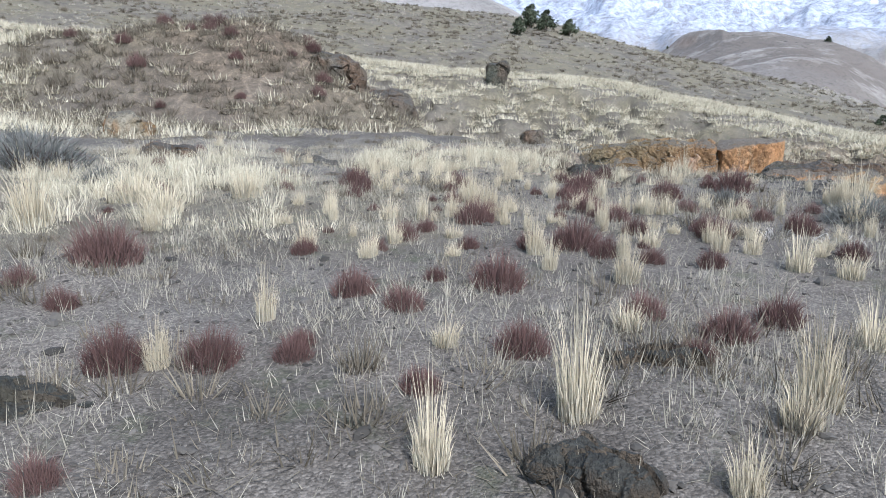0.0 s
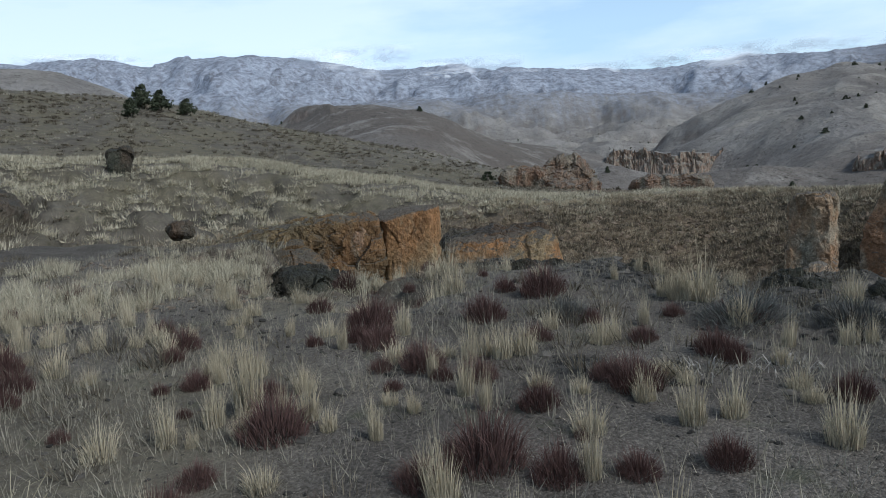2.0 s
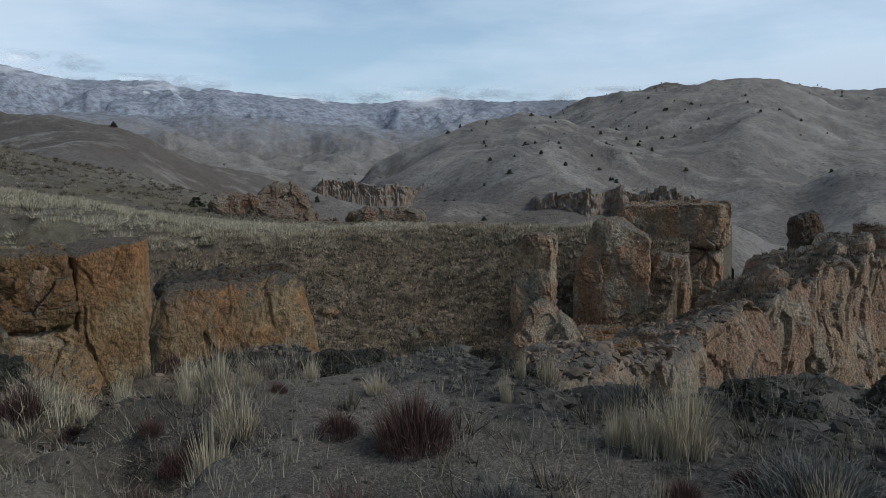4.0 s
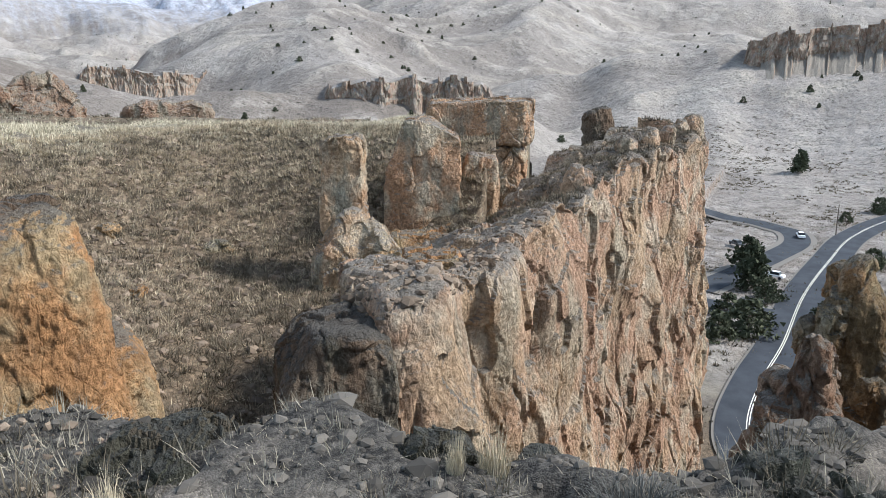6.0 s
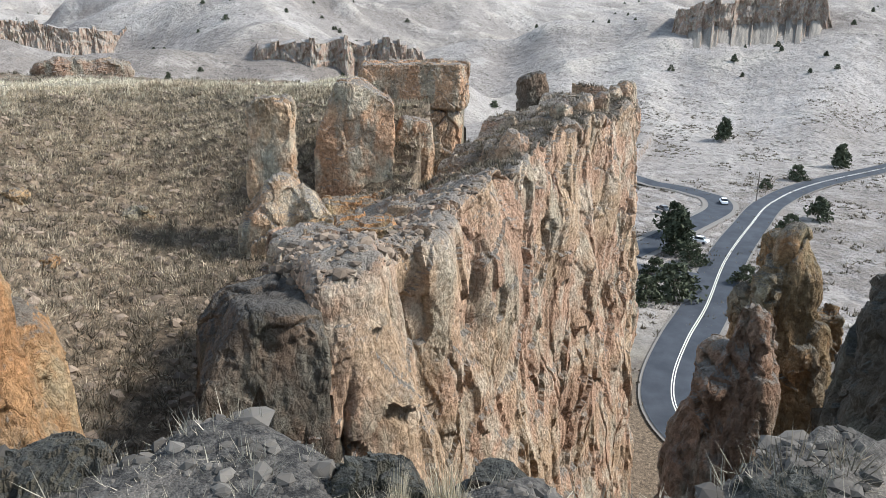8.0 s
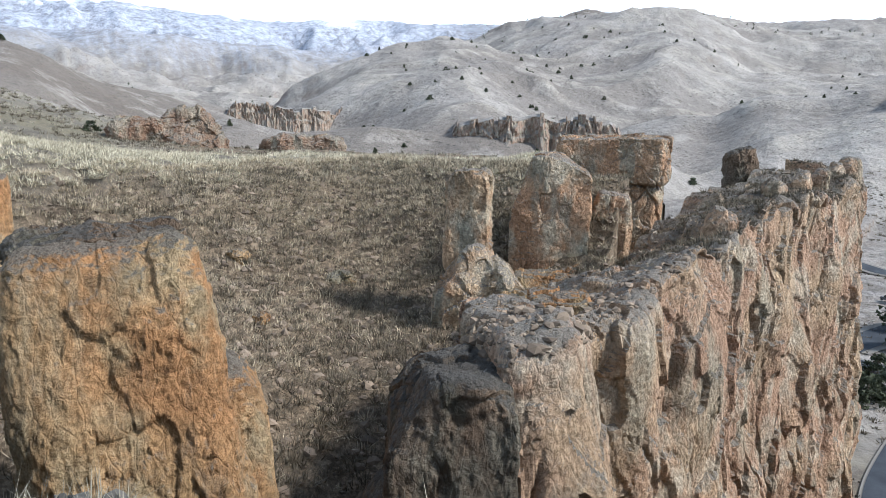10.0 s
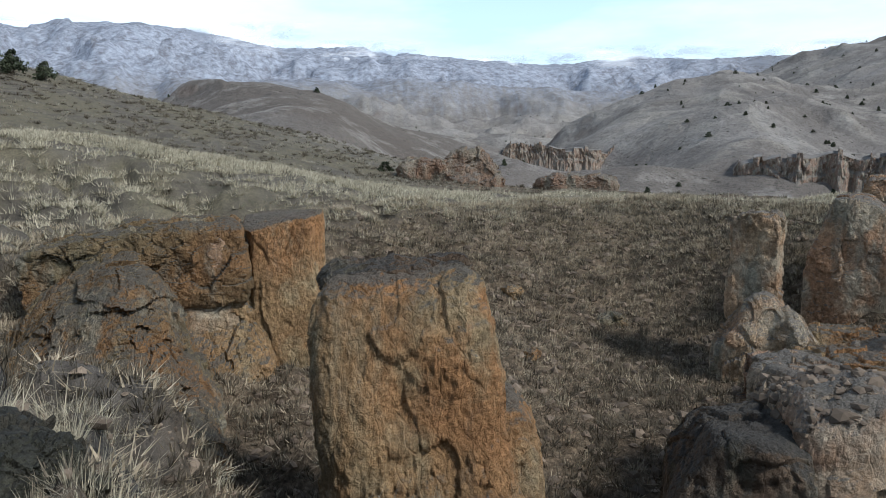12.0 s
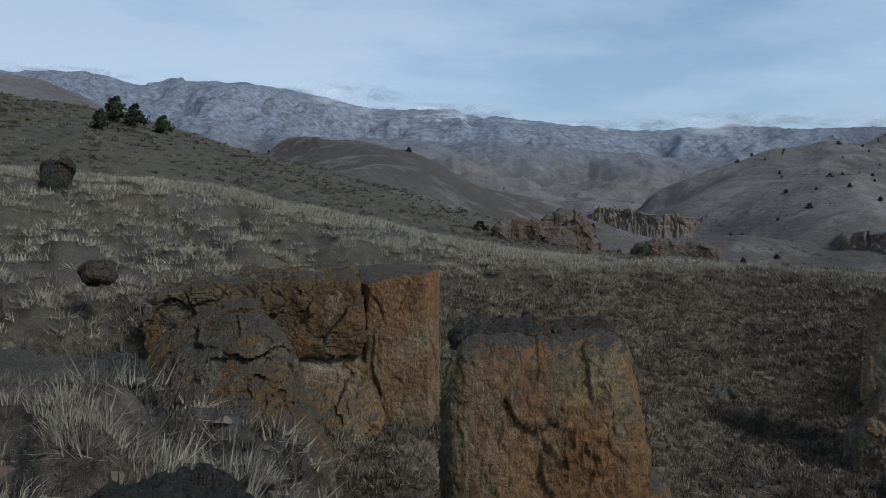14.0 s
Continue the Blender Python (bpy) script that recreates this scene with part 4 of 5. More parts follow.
crag("rock_spire", "blunt brown rock spire with orange hollows", 16.9, 7.75, -2.5, (2.5, 2.3, 15), 0, 9, rust_brown, blunt_form, 5)
crag("rock_spire", "tall grey-topped rock spire", 21.4, 6.7, -2.1, (3.4, 3.0, 18), 20, 10, brown, blunt_form, 6)
# the mass's dark colour holds its lichen and also the shade on its near side
crag("rock_mass", "lichened rock mass beside the spires, coloured darker for shade", 14.2, 4.4, -0.9, (6.0, 4.6, 15), 10, 19, dark_rock, None, 9)
set_rock("boulder", "dark lone boulder standing in dry grass", 2.3, 54.5, 4.0, (1.6, 1.3, 2.4), 0, 11, dark_rock, n=40, grain=0.8, blocks=0.2, crack=0.1, knobs=0.06, swell=0.3)
set_rock("boulder", "low dark lichened rock in pale grass", 2.8, 15.0, 0.16, (1.4, 1.1, 1.3), 25, 20, dark_rock, n=80, power=4.0, grain=0.4, blocks=0.35, crack=0.05, knobs=0.07, swell=0.35, chip=6.0)
set_rock("boulder", "dark rock just under the rim", 5.6, 9.35, 0.0, (1.0, 0.9, 1.6), 25, 22, dark_rock, n=60, power=3.0, grain=0.5, blocks=0.15, crack=0.05, knobs=0.05, swell=0.35)
set_rock("rock_outcrop", "red-brown rock outcrop on the grassy ridge", 53.6, 78.6, 1.3, (5.5, 3, 5), -30, 23, rust_brown, n=50, power=3, grain=1.2, blocks=0.3, crack=0.1, knobs=0.12, swell=0.6, warp=flare(0.8))
set_rock("rock_outcrop", "low rust rock ledge on the grassy ridge", 48.5, 80.5, 0.7, (5.5, 2.5, 3), -30, 24, rust_brown, n=40, power=3, grain=1.0, blocks=0.3, crack=0.1, knobs=0.1, swell=0.5)
set_rock("rock_outcrop", "flat rust rock ledge along the plateau edge", 62.0, 70.0, -1.4, (9, 2.5, 2.5), -42, 25, rust_brown, n=40, power=3.5, grain=1.0, blocks=0.3, crack=0.1, knobs=0.1, swell=0.4)
set_rock("boulder", "rounded dark rock on the grassy mound", -3.6, 35.8, float(ground(-3.6, 35.8)) + 0.75, (3.0, 2.0, 2.6), 10, 27, grey, n=60, power=3, grain=0.8, blocks=0.15, crack=0.06, knobs=0.06, swell=0.4)
set_rock("boulder", "rounded dark rock on the grassy mound", -0.6, 37.5, float(ground(-0.6, 37.5)) + 0.7, (2.6, 2.0, 2.4), -20, 28, grey, n=60, power=3, grain=0.8, blocks=0.15, crack=0.06, knobs=0.06, swell=0.4)
set_rock("boulder", "purple-brown rock ledge on the grassy mound", -5.6, 34.0, float(ground(-5.6, 34.0)) + 0.5, (2.8, 1.8, 1.8), 5, 29, grey, n=60, power=3, grain=0.6, blocks=0.25, crack=0.06, knobs=0.06, swell=0.5)
set_rock("boulder", "tan weathered rock at the mound's foot", -8.6, 20.0, float(ground(-8.6, 20.0)) + 0.5, (1.2, 1.0, 1.4), 30, 30, brown, n=40, power=3, grain=0.5, blocks=0.2, crack=0.06, knobs=0.05, swell=0.4)
set_rock("boulder", "dark lichened rock at the mound's foot", -5.0, 13.6, 0.72, (1.1, 0.8, 0.8), 15, 31, grey, n=40, power=3, grain=0.5, blocks=0.2, crack=0.06, knobs=0.05, swell=0.4)
set_rock("rock_slab", "flat dark rock slab in pale grass", -1.25, 10.4, 0.36, (2.3, 1.9, 0.5), 20, 32, grey, n=60, power=3, grain=0.4, blocks=0.15, crack=0.05, knobs=0.04, swell=0.3)
set_rock("rock_slab", "low dark rock slab in short grass", -2.3, 12.6, 0.42, (1.8, 1.3, 0.5), -10, 33, grey, n=50, power=3, grain=0.4, blocks=0.15, crack=0.05, knobs=0.04, swell=0.3)
set_rock("boulder", "small dark rock on the plateau edge", 3.4, 36.2, 0.2, (1.2, 0.9, 0.9), 0, 34, grey, n=36, power=3, grain=0.5, blocks=0.2, crack=0.06, knobs=0.05, swell=0.4)
set_rock("boulder", "reddish rock low on the ravine slope", 22.0, 31.4, float(ground(22.0, 31.4)) + 0.35, (0.9, 0.7, 0.9), 20, 35, ochre, n=36, power=3, grain=0.5, blocks=0.3, crack=0.06, knobs=0.05, swell=0.4)
set_rock("boulder", "tan rock on the ravine slope", 25.4, 36.6, float(ground(25.4, 36.6)) + 0.35, (1.1, 0.8, 1.2), 20, 36, ochre, n=36, power=3, grain=0.5, blocks=0.3, crack=0.06, knobs=0.05, swell=0.4)
set_rock("boulder", "grey rock ledge on the ravine slope", 28.5, 33.2, float(ground(28.5, 33.2)) + 0.35, (1.6, 0.8, 0.9), -20, 37, brown, n=40, power=3, grain=0.6, blocks=0.3, crack=0.06, knobs=0.05, swell=0.4)
for k, (x, y, w, tall) in enumerate(((49.5, 17.0, 1.3, 2.6), (52.6, 16.3, 1.0, 2.2), (55.4, 15.9, 1.2, 3.0), (57.8, 15.6, 1.5, 3.4), (45.0, 17.4, 1.1, 2.0), (34.5, 17.3, 1.2, 1.8))):
    set_rock("rock_horn", "jagged weathered horn on the cliff edge", x, y, -2.6 + 0.3 * tall, (w, w, tall + 1.5), 20 * k, 40 + k, face, n=30, power=3, grain=0.7, blocks=0.25, crack=0.0, knobs=0.08, swell=0.4)
for k, (x, y, w, d) in enumerate(((4.5, 10.9, 0.8, 0.6), (5.35, 7.9, 0.75, 0.5), (5.5, 6.8, 0.8, 0.6), (4.7, 8.9, 0.6, 0.45), (3.9, 11.9, 0.8, 0.5), (6.1, 7.2, 0.6, 0.5), (5.0, 9.6, 0.5, 0.4), (5.1, 6.1, 0.5, 0.4), (1.2, 3.75, 0.35, 0.5), (0.75, 2.75, 0.45, 0.3), (-1.5, 3.25, 0.5, 0.3))):
    set_rock("rock_slab", "lichened dark rock slab at the rim", x, y, float(ground(x, y)) + 0.08 * w, (w, d, 0.5 * w), 37 * k, 50 + k, dark_rock, n=56, power=4, grain=0.25, blocks=0.35, crack=0.05, knobs=0.05, swell=0.35, chip=9.0)

# ---------------------------------------------------------------- rock rubble and plants: makers
rng = np.random.RandomState(21)


def tone_material(name, low, high, rough=0.9, island=0.5):
    """Colours run from low to high by clump, with a change from blade to blade."""
    m, n, l, b = material(name)
    g = n.new("ShaderNodeNewGeometry")
    t = sums(n, l, "ADD", sums(n, l, "MULTIPLY", attribute(n, "tone"), 1 - island), sums(n, l, "MULTIPLY", g.outputs["Random Per Island"], island))
    col = mixed(n, l, t, low, high)
    l.new(col, b.inputs["Base Color"])
    b.inputs["Roughness"].default_value, b.inputs["Specular IOR Level"].default_value = rough, 0.15
    return m


def varied(name, low, high, rough=0.9):
    """As above, for a thing that stands alone: by thing and by piece."""
    m, n, l, b = material(name)
    g, o = n.new("ShaderNodeNewGeometry"), n.new("ShaderNodeObjectInfo")
    t = sums(n, l, "ADD", sums(n, l, "MULTIPLY", o.outputs["Random"], 0.45), sums(n, l, "MULTIPLY", g.outputs["Random Per Island"], 0.55))
    l.new(mixed(n, l, t, low, high), b.inputs["Base Color"])
    b.inputs["Roughness"].default_value, b.inputs["Specular IOR Level"].default_value = rough, 0.15
    return m


def blades(base, azim, lean, tall, wide, curl=0.35, simple=False):
    """Grass blades or twigs as bent, tapering strips. Returns points and triangles."""
    n = len(base)
    out = np.stack([np.cos(azim), np.sin(azim), 0 * azim], 1)
    turn = rng.uniform(0, math.pi, n)
    side = np.stack([np.cos(turn), np.sin(turn), 0 * turn], 1) * (wide / 2)[:, None]
    up = np.array([0, 0, 1.0])
    mid = base + out * (lean * tall * curl)[:, None] + up * (tall * 0.58)[:, None]
    tip = base + out * (lean * tall)[:, None] + up * (tall * (1 - 0.35 * lean * lean))[:, None]
    if simple:
        return np.stack([base - side, base + side, tip], 1).reshape(-1, 3), np.arange(3 * n).reshape(-1, 3)
    v = np.stack([base - side, base + side, mid - 0.75 * side, mid + 0.75 * side, tip], 1).reshape(-1, 3)
    f = np.array([[0, 1, 3], [0, 3, 2], [2, 3, 4]])
    return v, (f[None] + 5 * np.arange(n)[:, None, None]).reshape(-1, 3)


def clumps(name, at, tall, spread, per, wide, mat, lean=0.6, tone=None, simple=True):
    """Many tufts in one mesh. at: the foot of each; tall, spread: metres, for each."""
    n = len(at)
    azim = rng.uniform(0, 2 * math.pi, (n, per))
    rad = np.sqrt(rng.uniform(0, 1, (n, per))) * spread[:, None] * 0.45
    base = at[:, None, :] + np.stack([np.cos(azim) * rad, np.sin(azim) * rad, np.full_like(rad, -0.02)], -1)
    h = tall[:, None] * rng.uniform(0.45, 1.1, (n, per))
    ln = lean * rng.uniform(0.05, 1.0, (n, per)) * np.clip(spread / np.maximum(tall, 0.01), 0.3, 1.6)[:, None]
    w = (wide[:, None] * rng.uniform(0.6, 1.3, (n, per))) if isinstance(wide, np.ndarray) else wide * rng.uniform(0.6, 1.3, (n, per))
    v, f = blades(base.reshape(-1, 3), (azim + rng.normal(0, 0.5, azim.shape)).ravel(), ln.ravel(), h.ravel(), w.ravel() * (1.3 if simple else 1.0), simple=simple)
    me = mesh_from(name, v, f, False)
    tone = rng.uniform(0, 1, n) if tone is None else tone
    me.attributes.new("tone", "FLOAT", "POINT").data.foreach_set("value", np.repeat(tone, per * (3 if simple else 5)).astype(np.float32))
    me.materials.append(mat)
    return me


ICO = [(0, 0.53, 0.85), (0, -0.53, 0.85), (0, 0.53, -0.85), (0, -0.53, -0.85), (0.53, 0.85, 0), (-0.53, 0.85, 0), (0.53, -0.85, 0), (-0.53, -0.85, 0), (0.85, 0, 0.53), (-0.85, 0, 0.53), (0.85, 0, -0.53), (-0.85, 0, -0.53)]
ICO_F = [(0, 1, 8), (0, 8, 4), (0, 4, 5), (0, 5, 9), (0, 9, 1), (1, 6, 8), (8, 6, 10), (8, 10, 4), (4, 10, 2), (4, 2, 5), (5, 2, 11), (5, 11, 9), (9, 11, 7), (9, 7, 1), (1, 7, 6), (3, 6, 7), (3, 7, 11), (3, 11, 2), (3, 2, 10), (3, 10, 6)]


def rubble(name, at, size, mat, flat=0.6):
    """Many angular stones in one mesh."""
    n = len(at)
    v = np.array(ICO)[None] * rng.uniform(0.65, 1.2, (n, 12, 1))
    v = v * np.stack([rng.uniform(0.6, 1.2, n), rng.uniform(0.6, 1.2, n), flat * rng.uniform(0.5, 1.2, n)], 1)[:, None, :]
    a = rng.uniform(0, 6.28, n)
    ca, sa = np.cos(a)[:, None], np.sin(a)[:, None]
    v = np.stack([v[..., 0] * ca - v[..., 1] * sa, v[..., 0] * sa + v[..., 1] * ca, v[..., 2]], -1)
    v = at[:, None, :] + v * (size / 2)[:, None, None]
    f = (np.array(ICO_F)[None] + 12 * np.arange(n)[:, None, None]).reshape(-1, 3)
    me = mesh_from(name, v.reshape(-1, 3), f, False)
    me.attributes.new("tone", "FLOAT", "POINT").data.foreach_set("value", np.repeat(rng.uniform(0, 1, n), 12).astype(np.float32))
    me.materials.append(mat)
    return me


def scatter(n, x0, x1, y0, y1, keep=None):
    """Feet on the ground within a rectangle, thinned by keep(x, y, z)."""
    x, y = rng.uniform(x0, x1, n), rng.uniform(y0, y1, n)
    z = ground(x, y)
    if keep is not None:
        k = rng.uniform(0, 1, n) < keep(x, y, z)
        x, y, z = x[k], y[k], z[k]
    return np.stack([x, y, z], 1)


def around(n, az0, az1, r0, r1, keep=None):
    """The same within a sector round the walk, even over the ground."""
    a, r = np.radians(rng.uniform(az0, az1, n)), np.sqrt(rng.uniform(r0 * r0, r1 * r1, n))
    x, y = CX + r * np.sin(a), CY + r * np.cos(a)
    z = ground(x, y)
    if keep is not None:
        k = rng.uniform(0, 1, n) < keep(x, y, z)
        x, y, z = x[k], y[k], z[k]
    return np.stack([x, y, z], 1)


straw = tone_material("straw", (0.17, 0.153, 0.115), (0.42, 0.383, 0.30))
pale_straw = tone_material("pale_straw", (0.25, 0.22, 0.15), (0.66, 0.60, 0.45))
sage = tone_material("sage", (0.055, 0.047, 0.034), (0.21, 0.178, 0.13))
brown_straw = tone_material("brown_straw", (0.18, 0.14, 0.092), (0.62, 0.53, 0.38))
stone = tone_material("stone", (0.028, 0.026, 0.023), (0.135, 0.122, 0.105), island=0.2)
rust_stone = tone_material("rust_stone", (0.07, 0.055, 0.042), (0.27, 0.21, 0.155), island=0.2)

# ---------------------------------------------------------------- ground cover
def off_mound(x, y):
    return 1 - 0.85 * np.exp(-(((x + 9.0) / 6.5) ** 2 + ((y - 34) / 7.0) ** 2))


pts = scatter(60000, -8, 6, 0.6, 18, lambda x, y, z: (z > -2.5) * (0.25 + 0.75 * step(-0.25, 0.3, fbm(x / 1.7, y / 1.7, 5.0, 3))))
n = len(pts)
tagged(new("dry_grass", clumps("dry_grass", pts, 0.03 + 0.17 * rng.uniform(0, 1, n) ** 2.5, rng.uniform(0.06, 0.2, n), 8, 0.0042, straw, 1.1)), "short bleached dry grass over gravel", "grass", kind="stuff")
pts = scatter(900, -7.5, -0.8, 6.4, 14, lambda x, y, z: step(-0.25, 0.1, fbm(x / 2.2, y / 2.2, 6.6, 2)) * step(-0.6, -1.6, x + 0.25 * (y - 7)))
n = len(pts)
tagged(new("long_grass", clumps("long_grass", pts, rng.uniform(0.14, 0.38, n), rng.uniform(0.2, 0.5, n), 34, 0.006, pale_straw, 1.0, simple=False, tone=np.clip(rng.normal(0.5, 0.3, n), 0, 1))), "tall straw-coloured grass beside the path", "grass", kind="stuff")
pts = scatter(22000, -6, 7, 0.8, 14, lambda x, y, z: (z > -2.5) * (0.45 + 0.55 * step(3.6, 4.6, x)))
n = len(pts)
tagged(new("gravel", rubble("gravel", pts, rng.uniform(0.012, 0.05, n) * (1 + 1.8 * (rng.uniform(0, 1, n) > 0.93) + 2.0 * step(3.8, 5.0, pts[:, 0]) * rng.uniform(0, 1, n)), stone)), "loose grey and tan gravel on the rim", "gravel", kind="stuff")

pts = around(21000, -58, 66, 14, 60, lambda x, y, z: step(-2.6, -1.2, z) * off_mound(x, y) * (0.30 + 0.70 * step(-0.3, 0.25, fbm(x / 6, y / 6, 7.7, 3))))
n = len(pts)
gone = np.hypot(pts[:, 0] - CX, pts[:, 1] - CY)
tagged(new("bunchgrass", clumps("bunchgrass", pts, rng.uniform(0.25, 0.5, n), rng.uniform(0.45, 1.15, n), 30, 0.012 + 0.0006 * gone, pale_straw, 1.1, tone=np.clip(rng.normal(0.5, 0.3, n), 0, 1))), "pale bunchgrass covering the plateau", "grass", kind="stuff")
pts = around(15000, -58, 66, 58, 130, lambda x, y, z: 0.25 + 0.4 * step(-0.2, 0.25, fbm(x / 7, y / 7, 2.7, 3)))
n = len(pts)
gone = np.hypot(pts[:, 0] - CX, pts[:, 1] - CY)
tagged(new("bunchgrass", clumps("bunchgrass", pts, rng.uniform(0.2, 0.42, n), rng.uniform(0.3, 0.7, n), 16, 0.012 + 0.0006 * gone, straw, 1.0, tone=np.clip(rng.normal(0.6, 0.3, n), 0, 1))), "short bleached grass on the sage hill", "grass", kind="stuff")
pts = scatter(2200, -9, 6, 1, 20, lambda x, y, z: (z > -1) * step(-0.2, 0.3, fbm(x / 2.4, y / 2.4, 3.3, 2)))
n = len(pts)
tagged(new("grey_scrub", clumps("grey_scrub", pts, rng.uniform(0.06, 0.24, n), rng.uniform(0.12, 0.36, n), 46, 0.007, sage, 1.0)), "small grey dead scrub on gravel", "shrub", kind="stuff")
pts = scatter(2600, -19, 0, 22, 42, lambda x, y, z: z > 0.2)
n = len(pts)
tagged(new("mound_scrub", clumps("mound_scrub", pts, rng.uniform(0.2, 0.5, n), rng.uniform(0.3, 0.8, n), 30, 0.025, sage, 1.0)), "dark low scrub on the mound", "shrub", kind="stuff")
pts = around(15000, -58, 70, 14, 128, lambda x, y, z: (0.2 + 0.8 * step(-0.1, 0.3, fbm(x / 9, y / 9, 1.7, 3)) * step(-9, -1, z)) * (0.35 + 0.65 * step(54, 64, np.hypot(x - CX, y - CY))))
n = len(pts)
gone = np.hypot(pts[:, 0] - CX, pts[:, 1] - CY)
tagged(new("sagebrush", clumps("sagebrush", pts, rng.uniform(0.2, 0.5, n), rng.uniform(0.35, 0.9, n), 26, 0.014 + 0.0006 * gone, sage, 1.0)), "grey-brown sagebrush dotted over the slopes", "shrub", kind="stuff")
ravine = lambda x, y, z: (z < -1.2) * (z > -16) * 1.0
pts = scatter(12000, 6, 46, 14, 44, ravine)
n = len(pts)
tagged(new("scree", rubble("scree", pts, 0.08 + 0.5 * rng.uniform(0, 1, n) ** 4, rust_stone, 0.7)), "loose brown scree on the ravine side", "scree", kind="stuff")
pts = scatter(8000, 4, 46, 14, 44, ravine)
n = len(pts)
tagged(new("ravine_scrub", clumps("ravine_scrub", pts, rng.uniform(0.15, 0.5, n), rng.uniform(0.3, 0.8, n), 24, 0.03, sage, 1.0, tone=np.clip(rng.normal(0.5, 0.35, n), 0, 1))), "grey dead scrub on the ravine side", "shrub", kind="stuff")
pts = scatter(15000, 2, 46, 14, 46, lambda x, y, z: (z < -0.9) * (0.15 + 0.85 * step(-8.5, -2.5, z)))
n = len(pts)
tagged(new("ravine_grass", clumps("ravine_grass", pts, rng.uniform(0.18, 0.42, n), rng.uniform(0.35, 0.85, n), 24, 0.025, brown_straw, 1.1, tone=np.clip(rng.normal(0.5, 0.3, n), 0, 1))), "bleached grass tufts on the ravine side", "grass", kind="stuff")
pts = scatter(1500, 2.2, 9, 14, 27, lambda x, y, z: (z > -4.6) * step(-0.2, 0.2, fbm(x / 3, y / 3, 9.1, 2)))
n = len(pts)
tagged(new("gully_grass", clumps("gully_grass", pts, rng.uniform(0.2, 0.48, n), rng.uniform(0.3, 0.7, n), 44, 0.007, pale_straw, 1.0)), "tall bleached grass in the gully", "grass", kind="stuff")
pts = high[np.random.RandomState(5).choice(len(high), 5200)]
pts[3000:] = high[high[:, 0] > 30][np.random.RandomState(6).choice(int(np.sum(high[:, 0] > 30)), 2200)]
n = len(pts)
tagged(new("cliff_rubble", rubble("cliff_rubble", pts[:3000], 0.07 + 0.38 * rng.uniform(0, 1, 3000) ** 3, rust_stone, 0.7)), "loose brown stones along the cliff's top", "rubble", kind="stuff")
tagged(new("cliff_scrub", clumps("cliff_scrub", pts[3000:], rng.uniform(0.12, 0.4, 2200), rng.uniform(0.2, 0.6, 2200), 20, 0.03, sage, 1.0)), "grey dead scrub along the cliff's top", "shrub", kind="stuff")
pts = scatter(3000, -1, 5, 11, 17, lambda x, y, z: z > -4)
n = len(pts)
tagged(new("lip_rubble", rubble("lip_rubble", pts, 0.015 + 0.10 * rng.uniform(0, 1, n) ** 3, rust_stone)), "broken brown stones along the gully's lip", "rubble", kind="stuff")
pts = scatter(1500, -1.5, 3.6, 11.6, 17, lambda x, y, z: (z > -2) * step(-0.2, 0.1, fbm(x / 1.4, y / 1.4, 4.6, 2)))
n = len(pts)
tagged(new("rim_grass", clumps("rim_grass", pts, rng.uniform(0.10, 0.32, n), rng.uniform(0.12, 0.35, n), 30, 0.006, pale_straw, 1.0, simple=False, tone=np.clip(rng.normal(0.35, 0.25, n), 0, 1))), "bleached bunchgrass along the gully's lip", "grass", kind="stuff")
pts = scatter(3600, -1, 9, 13, 34, lambda x, y, z: (z < 0.3) * (z > -7) * 1.0)
n = len(pts)
tagged(new("gully_rubble", rubble("gully_rubble", pts, 0.05 + 0.34 * rng.uniform(0, 1, n) ** 4, rust_stone, 0.7)), "broken brown stones down the gully sides", "rubble", kind="stuff")
pts = scatter(3200, -1, 9, 13, 34, lambda x, y, z: (z < 0.3) * (z > -7) * step(-0.2, 0.2, fbm(x / 2.5, y / 2.5, 5.3, 3)))
n = len(pts)
tagged(new("gully_scrub", clumps("gully_scrub", pts, rng.uniform(0.12, 0.4, n), rng.uniform(0.2, 0.6, n), 34, 0.014, sage, 1.1, tone=np.clip(rng.normal(0.35, 0.3, n), 0, 1))), "dark dead scrub down the gully sides", "shrub", kind="stuff")
pts = scatter(7000, -6, 5, 0.8, 14, lambda x, y, z: (z > -1) * (0.2 + 0.8 * step(-0.2, 0.25, fbm(x / 1.3, y / 1.3, 8.2, 3))))
n = len(pts)
tagged(new("grass_litter", clumps("grass_litter", pts, rng.uniform(0.03, 0.11, n), rng.uniform(0.12, 0.34, n), 16, 0.005, straw, 1.4, tone=np.clip(rng.normal(0.4, 0.3, n), 0, 1))), "flattened dead grass litter on gravel", "grass", kind="stuff")
pts = around(5200, 80, 104, 85, 420, lambda x, y, z: (z < -15) * step(-0.15, 0.3, fbm(x / 22, y / 22, 3.7, 3)))
n = len(pts)
tagged(new("valley_scrub", clumps("valley_scrub", pts, rng.uniform(0.4, 1.0, n), rng.uniform(0.8, 1.8, n), 16, 0.22, sage, 1.2)), "low grey sagebrush on the valley floor", "shrub", kind="stuff")


# ---------------------------------------------------------------- single shrubs and tufts
def bare(name, mat, v, f):
    me = mesh_from(name, v, f, False)
    me.materials.append(mat)
    return me


def child(name, me, parent, label=""):
    ob = new(name, me)
    ob.parent = parent
    return tagged(ob, label)


